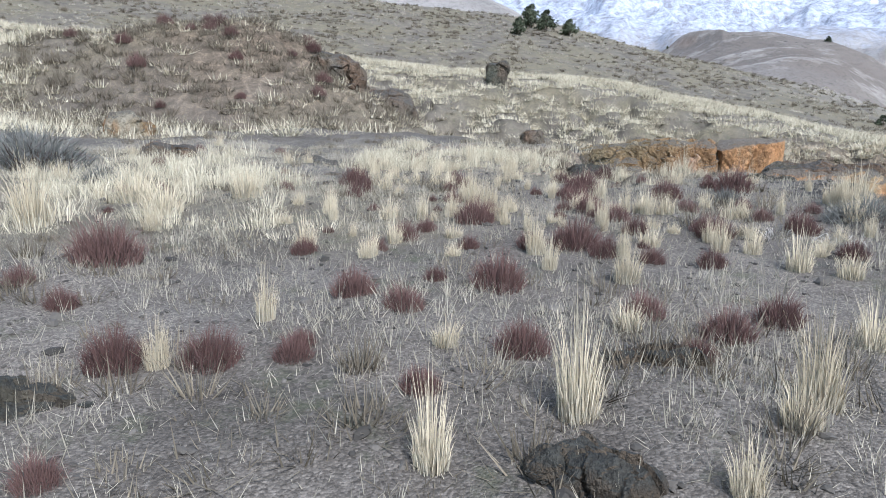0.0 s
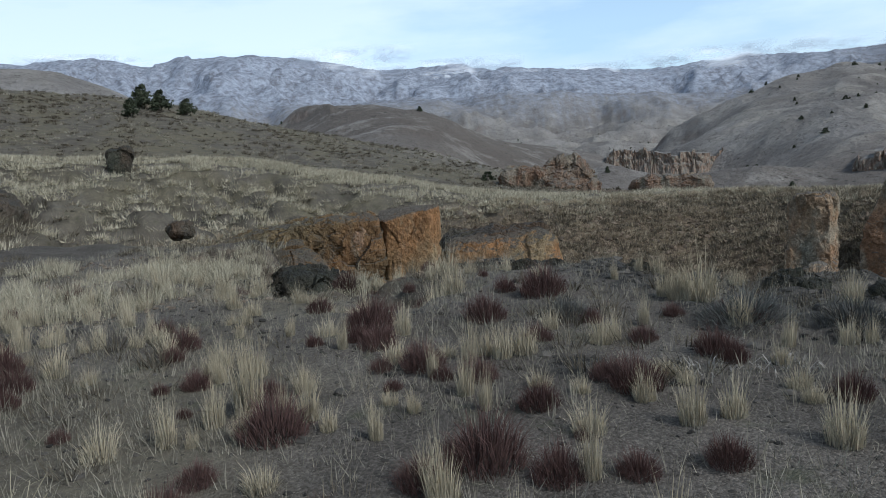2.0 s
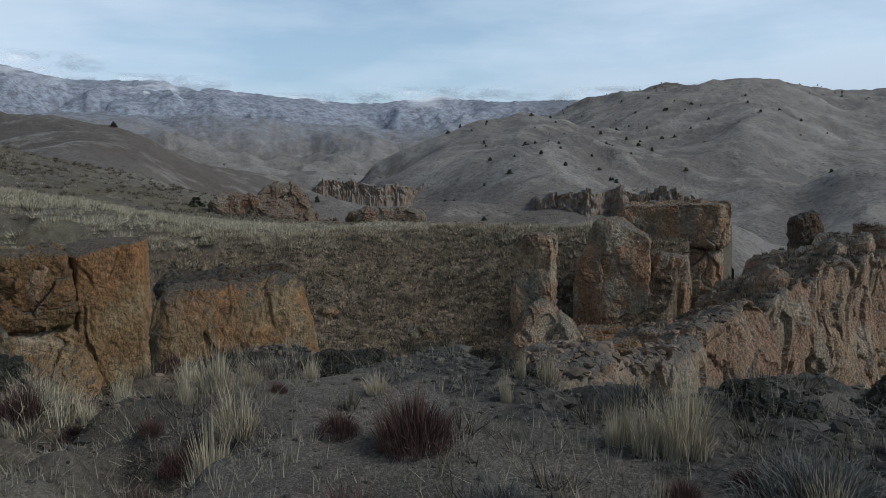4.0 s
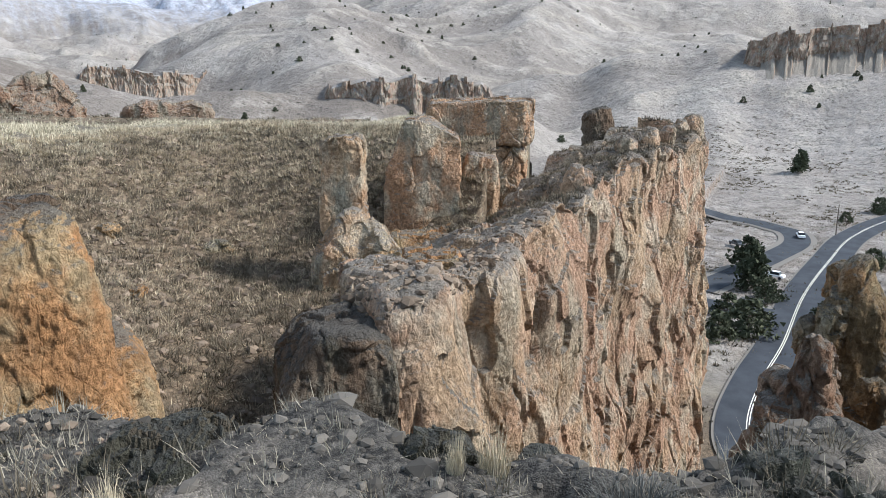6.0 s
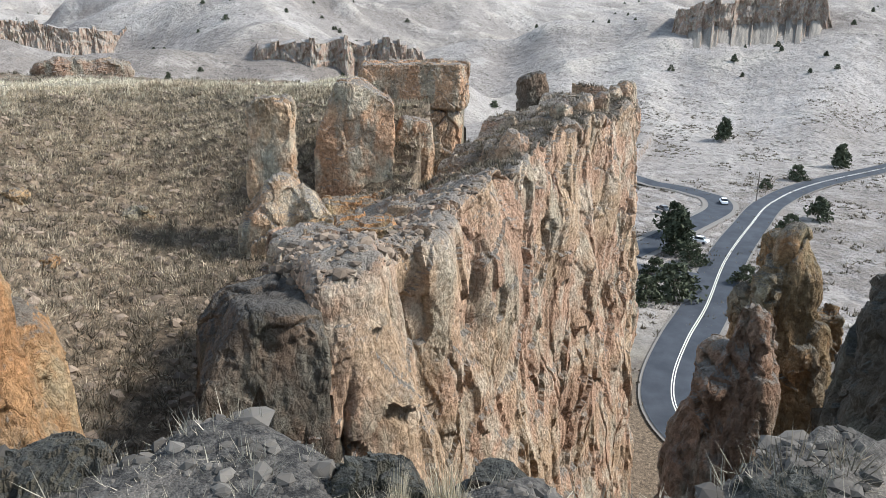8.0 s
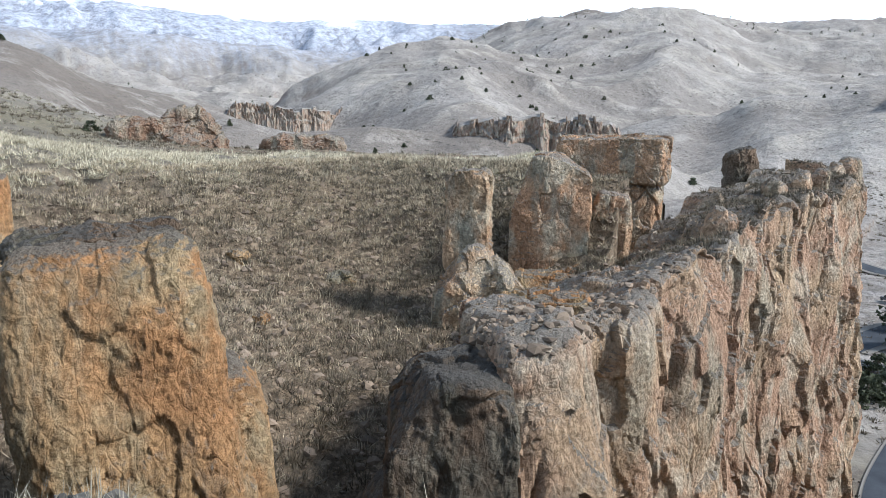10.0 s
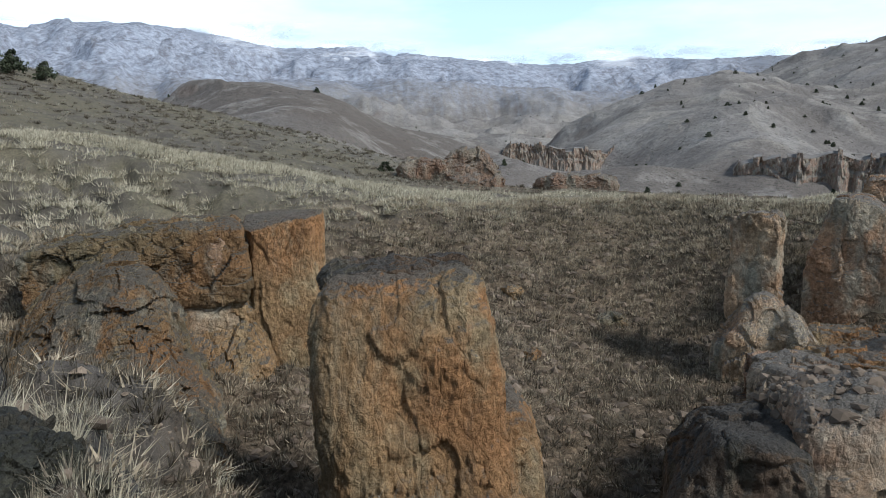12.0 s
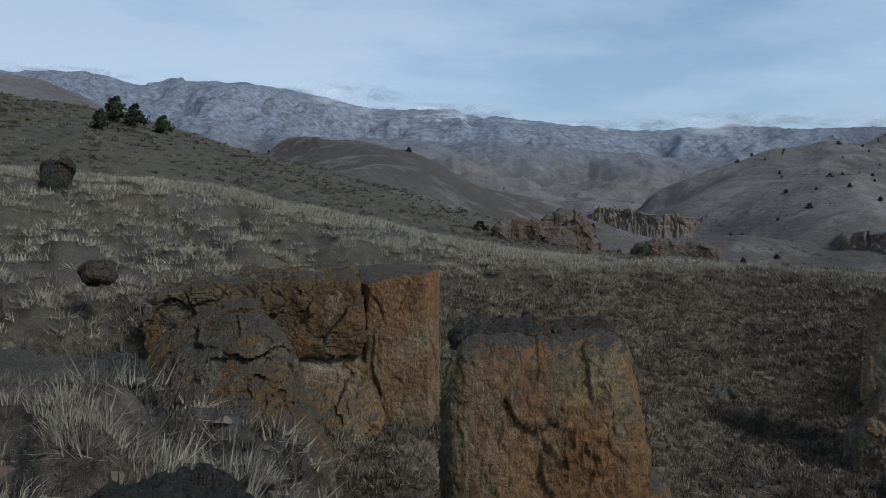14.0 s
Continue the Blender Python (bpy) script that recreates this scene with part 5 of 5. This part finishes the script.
red_twig = varied("red_twig", (0.062, 0.034, 0.03), (0.16, 0.098, 0.085))
wood = varied("dark_wood", (0.05, 0.04, 0.034), (0.11, 0.085, 0.07))
dry_blade = varied("dry_blade", (0.33, 0.28, 0.19), (0.62, 0.54, 0.39))
dull_blade = varied("dull_blade", (0.22, 0.20, 0.15), (0.42, 0.38, 0.29))


def brush(count, tall, spread, wide, lean, seed, lift=0.0):
    global rng
    keep, rng = rng, np.random.RandomState(seed)
    azim = rng.uniform(0, 2 * math.pi, count)
    rad = np.sqrt(rng.uniform(0, 1, count)) * spread * 0.5
    base = np.stack([np.cos(azim) * rad * (0.55 + lift), np.sin(azim) * rad * (0.55 + lift), np.full(count, -0.02) + lift * tall * (1 - (rad / spread * 2) ** 2)], 1)
    ln = lean * rad / (spread * 0.5) * rng.uniform(0.5, 1.2, count)
    h = tall * (1 - 0.35 * (rad / (spread * 0.5)) ** 2) * rng.uniform(0.4, 1.1, count) * (1 - lift) * (0.85 + 0.3 * np.sin(3 * azim + seed) * np.sin(2 * azim + 2.3 * seed))
    v, f = blades(base, azim + rng.normal(0, 0.8, count), ln, h, wide * rng.uniform(0.6, 1.4, count))
    rng = keep
    return v, f


shrub_kinds = []
for k in range(3):
    ob = tagged(new("red_shrub"), "low red-brown twiggy shrub on gravel", "shrub", "red shrubs on the rim")
    child("woody_base", bare("woody_base", wood, *brush(170, 0.42, 0.9, 0.012, 1.1, 40 + k)), ob, "dark woody stems")
    child("foliage", bare("foliage", red_twig, *brush(950, 0.66, 1.05, 0.009, 1.1, 50 + k, 0.22)), ob, "fine rust-red dry twigs")
    shrub_kinds.append(ob)
tuft_kinds = []
for k in range(3):
    ob = tagged(new("grass_tuft"), "tall bleached bunchgrass tuft on gravel", "grass", "bunchgrass tufts on the rim")
    child("leaf_base", bare("leaf_base", dull_blade, *brush(260, 0.5, 1.0, 0.013, 0.7, 60 + k)), ob, "dull grey-straw leaves")
    child("seed_head", bare("seed_head", dry_blade, *brush(210, 1.0, 0.95, 0.012, 0.5, 70 + k)), ob, "straw-yellow upright stalks")
    tuft_kinds.append(ob)

SHRUBS = [(-1.37, 3.67, 0.34), (-0.94, 3.74, 0.34), (-2.29, 5.52, 0.58), (-2.11, 4.57, 0.23), (-0.4, 4.76, 0.31), (-0.06, 4.43, 0.26), (0.49, 5.03, 0.4), (1.15, 6.27, 0.46),
          (0.36, 7.08, 0.41), (1.51, 7.7, 0.34), (0.56, 3.81, 0.31), (1.33, 4.58, 0.27), (1.67, 4.19, 0.32), (1.39, 3.77, 0.2), (2.03, 4.43, 0.31), (-0.43, 6.12, 0.22)]
SHRUBS2 = [(0.08, 5.21, 0.18), (-0.54, 3.76, 0.22), (-0.93, 8.94, 0.3), (1.66, 5.78, 0.22), (2.38, 6.63, 0.36), (2.48, 8.57, 0.39), (2.39, 11.85, 0.36), (3.17, 6.77, 0.32), (0.1, 3.38, 0.2),
           (-1.17, 2.66, 0.2), (1.45, 8.38, 0.34), (0.3, 6.12, 0.2), (-0.24, 6.52, 0.29), (1.72, 6.66, 0.26), (3.36, 9.04, 0.5), (0.14, 8.2, 0.22), (-1.09, 9.52, 0.44), (0.2, 9.35, 0.32), (1.6, 8.93, 0.47), (2.69, 10.29, 0.28), (3.08, 7.98, 0.22)]
TUFTS = [(0.74, 3.16, 0.3, 0.56), (0.17, 2.83, 0.24, 0.42), (1.36, 5.25, 0.3, 0.36), (1.71, 3.23, 0.3, 0.47), (2.37, 4.07, 0.3, 0.36), (1.2, 2.59, 0.2, 0.26), (0.34, 7.54, 0.3, 0.6), (2.58, 5.46, 0.3, 0.36),
         (-2.75, 7.68, 0.73, 0.45), (-3.7, 7.03, 0.59, 0.7), (2.46, 5.99, 0.24, 0.27), (4.2, 7.93, 0.5, 0.5), (-0.46, 7.38, 0.3, 0.25)]
TUFTS2 = [(0.38, 12.63, 0.35, 0.54), (1.99, 7.73, 0.24, 0.24), (2.79, 7.48, 0.3, 0.26), (2.44, 13.4, 0.5, 0.43), (2.98, 10.14, 0.45, 0.36), (2.64, 9.9, 0.36, 0.5), (4.08, 8.25, 0.22, 0.26),
          (4.0, 6.45, 0.22, 0.24), (4.9, 7.07, 0.3, 0.36), (3.3, 10.9, 0.4, 0.45), (-3.3, 8.3, 0.7, 0.5), (-2.1, 8.4, 0.6, 0.45)]


def plant(kinds, spots):
    feet = ground([s[0] for s in spots], [s[1] for s in spots])
    for i, ((x, y, w, *h), foot) in enumerate(zip(spots, feet)):
        k = kinds[i % len(kinds)]
        tall = h[0] * 1.1 if h else w * 1.2
        ob = copy_thing(k, pose(x, y, float(foot) - 0.01, 0, 0, rng.uniform(0, 360)))
        ob.scale = (w, w, tall)


plant(shrub_kinds, SHRUBS + SHRUBS2)
plant(tuft_kinds, TUFTS + TUFTS2)
extra = scatter(90, -6, 4.5, 1.5, 16, lambda x, y, z: z > -0.6)
plant(shrub_kinds, [(x, y, rng.uniform(0.12, 0.3)) for x, y, z in extra[:34]])
plant(tuft_kinds, [(x, y, rng.uniform(0.14, 0.3), rng.uniform(0.14, 0.35)) for x, y, z in extra[34:]])
mound_spots = scatter(46, -17, -1.5, 23, 37, lambda x, y, z: z > 1.0)
plant(shrub_kinds, [(x, y, rng.uniform(0.5, 1.0)) for x, y, z in mound_spots])
grey_leaf = varied("grey_leaf", (0.06, 0.062, 0.058), (0.18, 0.178, 0.16))
bleached_wood = varied("bleached_wood", (0.30, 0.28, 0.25), (0.46, 0.43, 0.39))
for k, (x, y, w, tall) in enumerate(((3.9, 7.2, 0.7, 0.4), (4.3, 6.6, 0.5, 0.32), (-6.0, 11.0, 1.7, 1.0), (-4.6, 10.1, 0.6, 0.45), (-7.2, 12.2, 1.2, 0.8), (3.0, 8.2, 0.4, 0.3), (4.9, 8.6, 0.5, 0.35))):
    ob = tagged(new("sagebrush_bush"), "dark grey-green sagebrush bush on gravel", "shrub", "sagebrush on the rim")
    child("woody_base", bare("woody_base", wood, *brush(160, 0.6, 0.9, 0.012, 1.1, 140 + k)), ob)
    child("foliage", bare("foliage", grey_leaf, *brush(1000, 0.8, 1.0, 0.008, 1.5, 150 + k, 0.4)), ob, "grey-green feathery leaves")
    ob.matrix_basis = pose(x, y, float(ground(x, y)) - 0.02, 0, 0, 40 * k) @ Matrix.Diagonal((w, w, tall, 1))
for x, y in ((3.3, 6.35), (2.9, 6.6)):
    ob = tagged(new("dead_branch"), "bleached twisted dead sage branch on gravel", "branch", "dead branches")
    child("twig_mass", bare("twig_mass", bleached_wood, *brush(60, 0.16, 0.9, 0.012, 3.2, 170 + int(10 * x))), ob)
    ob.matrix_basis = pose(x, y, float(ground(x, y)), 0, 0, 60 * x) @ Matrix.Diagonal((0.7, 0.7, 0.9, 1))
rim = scatter(260, -1.5, 5.4, 5.5, 13.5, lambda x, y, z: (z > -0.5) * (np.hypot(x - 3.0, y - 9.0) > 1.0))
plant(shrub_kinds, [(x, y, rng.uniform(0.10, 0.28)) for x, y, z in rim[:40]])
plant(tuft_kinds, [(x, y, rng.uniform(0.12, 0.3), rng.uniform(0.12, 0.36)) for x, y, z in rim[40:170]])
for ob in shrub_kinds + tuft_kinds:
    x, y = rng.uniform(-7, -4), rng.uniform(9, 13)
    ob.matrix_basis = pose(x, y, float(ground(x, y))) @ Matrix.Diagonal((0.4, 0.4, 0.35, 1))


# ---------------------------------------------------------------- junipers
needle = varied("juniper_green", (0.032, 0.040, 0.024), (0.085, 0.095, 0.058))
bark = varied("juniper_bark", (0.10, 0.08, 0.065), (0.18, 0.15, 0.12))


def juniper(seed, slim=0.5, limbs=38, sprays=36):
    """A juniper a metre tall: tapered trunk with limbs, and a ragged crown of many small sprays."""
    r = np.random.RandomState(seed)
    v, f = [], []

    def limb(a, b, r0, r1):
        a, b = np.array(a, float), np.array(b, float)
        d = (b - a) / np.linalg.norm(b - a)
        s = np.cross(d, [0.3, 0.2, 0.9])
        s /= np.linalg.norm(s)
        t = np.cross(d, s)
        o = len(v)
        for p, w in ((a, r0), (b, r1)):
            for k in range(5):
                v.append(p + w * (math.cos(k * 1.2566) * s + math.sin(k * 1.2566) * t))
        for k in range(5):
            n = (k + 1) % 5
            f.append((o + k, o + n, o + 5 + n))
            f.append((o + k, o + 5 + n, o + 5 + k))

    limb((0, 0, -0.05), (0.01, 0.0, 0.45), 0.035, 0.022)
    limb((0.01, 0, 0.45), (0.0, 0.02, 0.93), 0.022, 0.005)
    heart = []
    for k in range(limbs):
        h = 0.08 + 0.87 * r.uniform() ** 1.25
        a = r.uniform(0, 6.28)
        w = slim * (0.5 * (1 - h) ** 0.7 + 0.06) * r.uniform(0.6, 1.15)
        e = np.array([math.cos(a) * w, math.sin(a) * w, h + 0.06])
        limb((0, 0, max(0.05, h - 0.06)), e, 0.008, 0.003)
        heart.append((e, 0.05 + 0.10 * (1 - h)))
    trunk = (np.array(v), np.array(f))
    c = []
    for e, w in heart:
        p = e + r.normal(0, 1, (sprays, 3)) * w * np.array([0.72, 0.72, 0.5])
        c.append(p)
    c = np.concatenate(c)
    c[:, 2] = np.clip(c[:, 2], 0.04, 1.02)
    n = len(c)
    d1, d2 = r.normal(0, 1, (n, 3)), r.normal(0, 1, (n, 3))
    d1, d2 = d1 / np.linalg.norm(d1, axis=1)[:, None], d2 / np.linalg.norm(d2, axis=1)[:, None]
    w = r.uniform(0.025, 0.055, n)[:, None] * (1.25 + 14.0 / limbs)
    leaf = np.stack([c - d1 * w, c + d1 * w, c + d2 * w * 1.5], 1).reshape(-1, 3)
    return trunk, (leaf, np.arange(3 * n).reshape(-1, 3))


tree_kinds = []
for k, slim in enumerate((0.6, 0.8, 1.1)):
    (tv, tf), (lv, lf) = juniper(90 + k, slim)
    ob = tagged(new("juniper"), "dark green juniper on a dry slope", "tree", "junipers on the hills")
    child("trunk", bare("trunk", bark, tv, tf), ob, "grey-brown tapered trunk and limbs")
    child("crown", bare("crown", needle, lv, lf), ob, "dark ragged evergreen crown")
    tree_kinds.append(ob)


def tree(x, y, tall, kind=0, wide=1.0, foot=None):
    foot = float(ground(x, y)) if foot is None else foot
    ob = copy_thing(tree_kinds[kind], pose(x, y, foot - 0.02 * tall, 0, 0, rng.uniform(0, 360)))
    ob.scale = (tall * wide, tall * wide, tall)
    return ob


for spot in ((7.2, 108, 2.4, 1, 0.8), (9.5, 117, 3.3, 1, 0.9), (12.0, 117.5, 3.0, 1, 0.9), (15.5, 118, 2.4, 1, 1.0), (52.3, 84.3, 1.6, 2, 1.2), (45.5, 84, 1.1, 2, 1.2)):
    tree(*spot)
for spot in ((167.5, 16, 8.5, 0), (181, 18.0, 8.0, 1), (160, 12.5, 4.5, 2), (139, 14.5, 6.0, 2, 1.2), (150, 2.2, 4.0, 2), (212, -15.5, 6.0, 1), (196, -8, 4.5, 2), (300, -30, 8, 0), (268, -14, 5, 2), (148, 19, 4, 2), (133, 19, 5, 2), (340, 10, 9, 0), (250, -4, 3, 2)):
    tree(*spot)
grove = []
while len(grove) < 520:
    a, d = rng.uniform(14, 101), 260 + 1500 * rng.uniform(0, 1) ** 0.8
    x, y = CX + d * math.sin(radians(a)), CY + d * math.cos(radians(a))
    if (a > 76 and d < 430) or d < 330 or (a < 36 and (d < 450 or rng.uniform(0, 1) < 0.7)):
        continue
    if perlin(x / 160, y / 160, 0.5) + 0.35 * rng.uniform(-1, 1) < (-0.5 if 38 < a < 66 and d > 560 else 0.0):
        continue
    if (52 < a < 71 and 370 < d < 490) or (36 < a < 52 and 600 < d < 730):
        continue
    grove.append((x, y))
grove.sort(key=lambda q: math.hypot(q[0] - CX, q[1] - CY))
feet = ground(*np.array(grove).T)
for (x, y), foot in zip(grove[:262], feet):
    tree(x, y, rng.uniform(1.6, 4.2), rng.randint(3), rng.uniform(0.8, 1.2), float(foot))
woods = []
for (x, y), foot in zip(grove[262:], feet[262:]):
    tall = rng.uniform(2.0, 4.6)
    sprays = juniper(rng.randint(1000), rng.uniform(0.6, 1.1), 10, 14)[1][0] * tall
    woods.append(sprays + np.array([x, y, foot]))
woods = np.concatenate(woods)
tagged(new("far_woods", bare("far_woods", needle, woods, np.arange(len(woods)).reshape(-1, 3))), "distant dark junipers dotted over the hills", "trees", kind="stuff")
for k, ob in enumerate(tree_kinds):
    x, y = 420 + 30 * k, 160 + 40 * k
    ob.matrix_basis = pose(x, y, float(ground(x, y))) @ Matrix.Diagonal((6, 6, 6, 1))


# ---------------------------------------------------------------- roads in the valley
def spline(points, gap=1.5):
    p = np.array(points, float)
    p = np.concatenate([[2 * p[0] - p[1]], p, [2 * p[-1] - p[-2]]])
    out = []
    for a, b, c, d in zip(p[:-3], p[1:-2], p[2:-1], p[3:]):
        k = max(2, int(np.hypot(*(c - b)) / gap))
        u = np.linspace(0, 1, k, endpoint=False)[:, None]
        out.append(0.5 * (2 * b + (c - a) * u + (2 * a - 5 * b + 4 * c - d) * u ** 2 + (3 * b - a - 3 * c + d) * u ** 3))
    return np.concatenate(out)


def strip(name, points, offset, width, lift, mat, across=3):
    c = spline(points)
    t = np.gradient(c, axis=0)
    t /= np.linalg.norm(t, axis=1)[:, None]
    side = np.stack([-t[:, 1], t[:, 0]], 1)
    v = []
    zc = ground(c[:, 0], c[:, 1])
    zc = np.convolve(np.pad(zc, 6, "edge"), np.ones(13) / 13, "valid")
    for u in np.linspace(-0.5, 0.5, across):
        p = c + side * (offset + u * width)
        v.append(np.stack([p[:, 0], p[:, 1], zc + lift], 1))
    me = mesh_from(name, np.stack(v, 1).reshape(-1, 3), sheet(len(c), across))
    me.materials.append(mat)
    return me


def asphalt():
    m, n, l, b = material("asphalt")
    pos = n.new("ShaderNodeNewGeometry").outputs["Position"]
    a = noise_tex(n, l, 0.25, 5, 0.6, pos).outputs[0]
    c = noise_tex(n, l, 9, 4, 0.7, pos).outputs[0]
    col = mixed(n, l, ramp(n, l, a, (0.35, 0.0), (0.65, 1.0)), (0.030, 0.035, 0.043), (0.048, 0.054, 0.064))
    l.new(mixed(n, l, 0.25, col, ramp(n, l, c, (0.3, 0.3), (0.7, 0.7)), "OVERLAY"), b.inputs["Base Color"])
    b.inputs["Roughness"].default_value, b.inputs["Specular IOR Level"].default_value = 0.9, 0.15
    return m


tar = asphalt()
verge = tone_material("verge", (0.15, 0.14, 0.125), (0.2, 0.185, 0.165))
paint = plain("road_paint", (0.62, 0.60, 0.52), 0.7)
road = tagged(new("road", strip("road", ROAD, 0, 8.2, 0.32, tar, 7)), "two-lane asphalt road curving through the valley", "road", kind="structure")
child("shoulder", strip("shoulder", ROAD, 0, 9.0, 0.24, verge), road)
for off in (-0.16, 0.16):
    child("centre_line", strip("centre_line", ROAD, off, 0.14, 0.345, paint, 2), road, "double painted centre line")
spur = tagged(new("side_road", strip("side_road", LOOP, 0, 6.5, 0.30, tar)), "narrow asphalt side road to the parking loop", "road", kind="structure")
child("shoulder", strip("shoulder", LOOP, 0, 9, 0.22, verge), spur)
lot = tagged(new("parking_loop", strip("parking_loop", DRIVE, 0, 6.5, 0.31, tar)), "asphalt parking loop with pale gravel edge", "road", kind="structure")
child("shoulder", strip("shoulder", DRIVE, 0, 9.5, 0.23, verge), lot)


# ---------------------------------------------------------------- cloud banks on the far range
def cloud_material():
    m, n, l, b = material("cloud")
    out = n["Material Output"]
    pos = n.new("ShaderNodeNewGeometry").outputs["Position"]
    t = noise_tex(n, l, 0.0045, 6, 0.6, pos, (1, 1, 2.6)).outputs[0]
    a = sums(n, l, "MULTIPLY", attribute(n, "soft"), ramp(n, l, t, (0.40, 0.0), (0.66, 1.0)))
    b.inputs["Base Color"].default_value, b.inputs["Roughness"].default_value = (0.9, 0.92, 0.95, 1), 1.0
    b.inputs["Specular IOR Level"].default_value = 0.0
    clear, mix = n.new("ShaderNodeBsdfTransparent"), n.new("ShaderNodeMixShader")
    l.new(a, mix.inputs[0])
    l.new(clear.outputs[0], mix.inputs[1])
    l.new(b.outputs[0], mix.inputs[2])
    l.new(mix.outputs[0], out.inputs["Surface"])
    return m


vapour = cloud_material()
for a0, a1, e0, e1, d in ((14, 25, 6.6, 9.1, 2950), (20, 33, 6.2, 7.8, 3000), (40, 54, 5.2, 7.0, 3050), (52, 70, 4.9, 6.6, 3100), (-3, 6, 7.6, 9.0, 3250), (30, 44, 5.4, 6.6, 3060)):
    au, ev = np.meshgrid(np.linspace(0, 1, 60), np.linspace(0, 1, 24), indexing="ij")
    aa, ee = np.radians(a0 + (a1 - a0) * au), np.radians(e0 + (e1 - e0) * ev)
    dd = d + 120 * np.sin(au * 9) * np.cos(ev * 4)
    me = mesh_from("cloud_bank", np.stack([CX + dd * np.sin(aa), CY + dd * np.cos(aa), 2 + dd * np.tan(ee)], -1).reshape(-1, 3), sheet(60, 24))
    soft_edge = np.sin(np.pi * au) ** 0.7 * np.sin(np.pi * np.clip(ev, 0, 1)) ** 0.8
    me.attributes.new("soft", "FLOAT", "POINT").data.foreach_set("value", soft_edge.ravel().astype(np.float32))
    me.materials.append(vapour)
    tagged(new("cloud_bank", me), "low white cloud lying on the snowy range", "cloud", kind="structure").visible_shadow = False


# ---------------------------------------------------------------- pole and cars in the valley
def box(bm, x0, x1, y0, y1, z0, z1, pinch=0.0, bevel=0.0):
    vs = bmesh.ops.create_cube(bm, size=1.0)["verts"]
    for p in vs:
        k = 1 - pinch if p.co.z > 0 else 1
        p.co = Vector(((x0 + x1) / 2 + p.co.x * (x1 - x0) * k, (y0 + y1) / 2 + p.co.y * (y1 - y0) * (1 - 0.5 * pinch if p.co.z > 0 else 1), z0 if p.co.z < 0 else z1))
    if bevel:
        bmesh.ops.bevel(bm, geom=[e for e in bm.edges if all(q in vs for q in e.verts)], offset=bevel, segments=2, affect="EDGES")


def part(name, bm, mat, parent, label=""):
    me = bpy.data.meshes.new(name)
    bm.to_mesh(me)
    bm.free()
    me.materials.append(mat)
    ob = new(name, me)
    ob.parent = parent
    return tagged(ob, label)


timber = plain("grey_timber", (0.12, 0.10, 0.085), 0.9)
pole = tagged(new("utility_pole"), "weathered wooden utility pole beside the road", "utility pole")
bm = bmesh.new()
bmesh.ops.create_cone(bm, cap_ends=True, segments=10, radius1=0.17, radius2=0.11, depth=9)
for p in bm.verts:
    p.co.z += 4.3
part("post", bm, timber, pole)
bm = bmesh.new()
box(bm, -1.1, 1.1, -0.06, 0.06, 8.0, 8.15)
part("crossarm", bm, timber, pole)
pole.location = (228, -1.0, float(ground(228, -1.0)))

body_white, body_dark = plain("white_car_paint", (0.72, 0.73, 0.74), 0.35), plain("dark_car_paint", (0.05, 0.055, 0.06), 0.35)
glass, rubber = plain("car_glass", (0.02, 0.025, 0.03), 0.1), plain("tyre_rubber", (0.02, 0.02, 0.02), 0.9)


def car(x, y, turn, mat, label):
    top = tagged(new("car"), label, "car", "cars by the parking loop")
    bm = bmesh.new()
    box(bm, -2.2, 2.2, -0.9, 0.9, 0.35, 0.95, 0.06, 0.12)
    part("body", bm, mat, top)
    bm = bmesh.new()
    box(bm, -1.3, 1.0, -0.78, 0.78, 0.96, 1.5, 0.25, 0.05)
    part("cabin", bm, glass, top, "dark glazed cabin")
    bm = bmesh.new()
    box(bm, -0.95, 0.65, -0.62, 0.62, 1.505, 1.55, 0.05, 0.02)
    part("roof", bm, mat, top)
    for wx in (-1.4, 1.4):
        for wy in (-0.82, 0.82):
            bm = bmesh.new()
            bmesh.ops.create_cone(bm, cap_ends=True, segments=16, radius1=0.33, radius2=0.33, depth=0.22, matrix=pose(wx, wy, 0.33, 90))
            part("wheel", bm, rubber, top)
    top.matrix_basis = pose(x, y, float(ground(x, y)) + 0.33, 0, 0, turn)


car(176.5, 12.0, 70, body_white, "white car parked beside the loop road")
car(205, 22.5, 40, body_dark, "dark car parked beside the loop road")
car(221, 7.6, 10, body_white, "small white car parked on the loop")
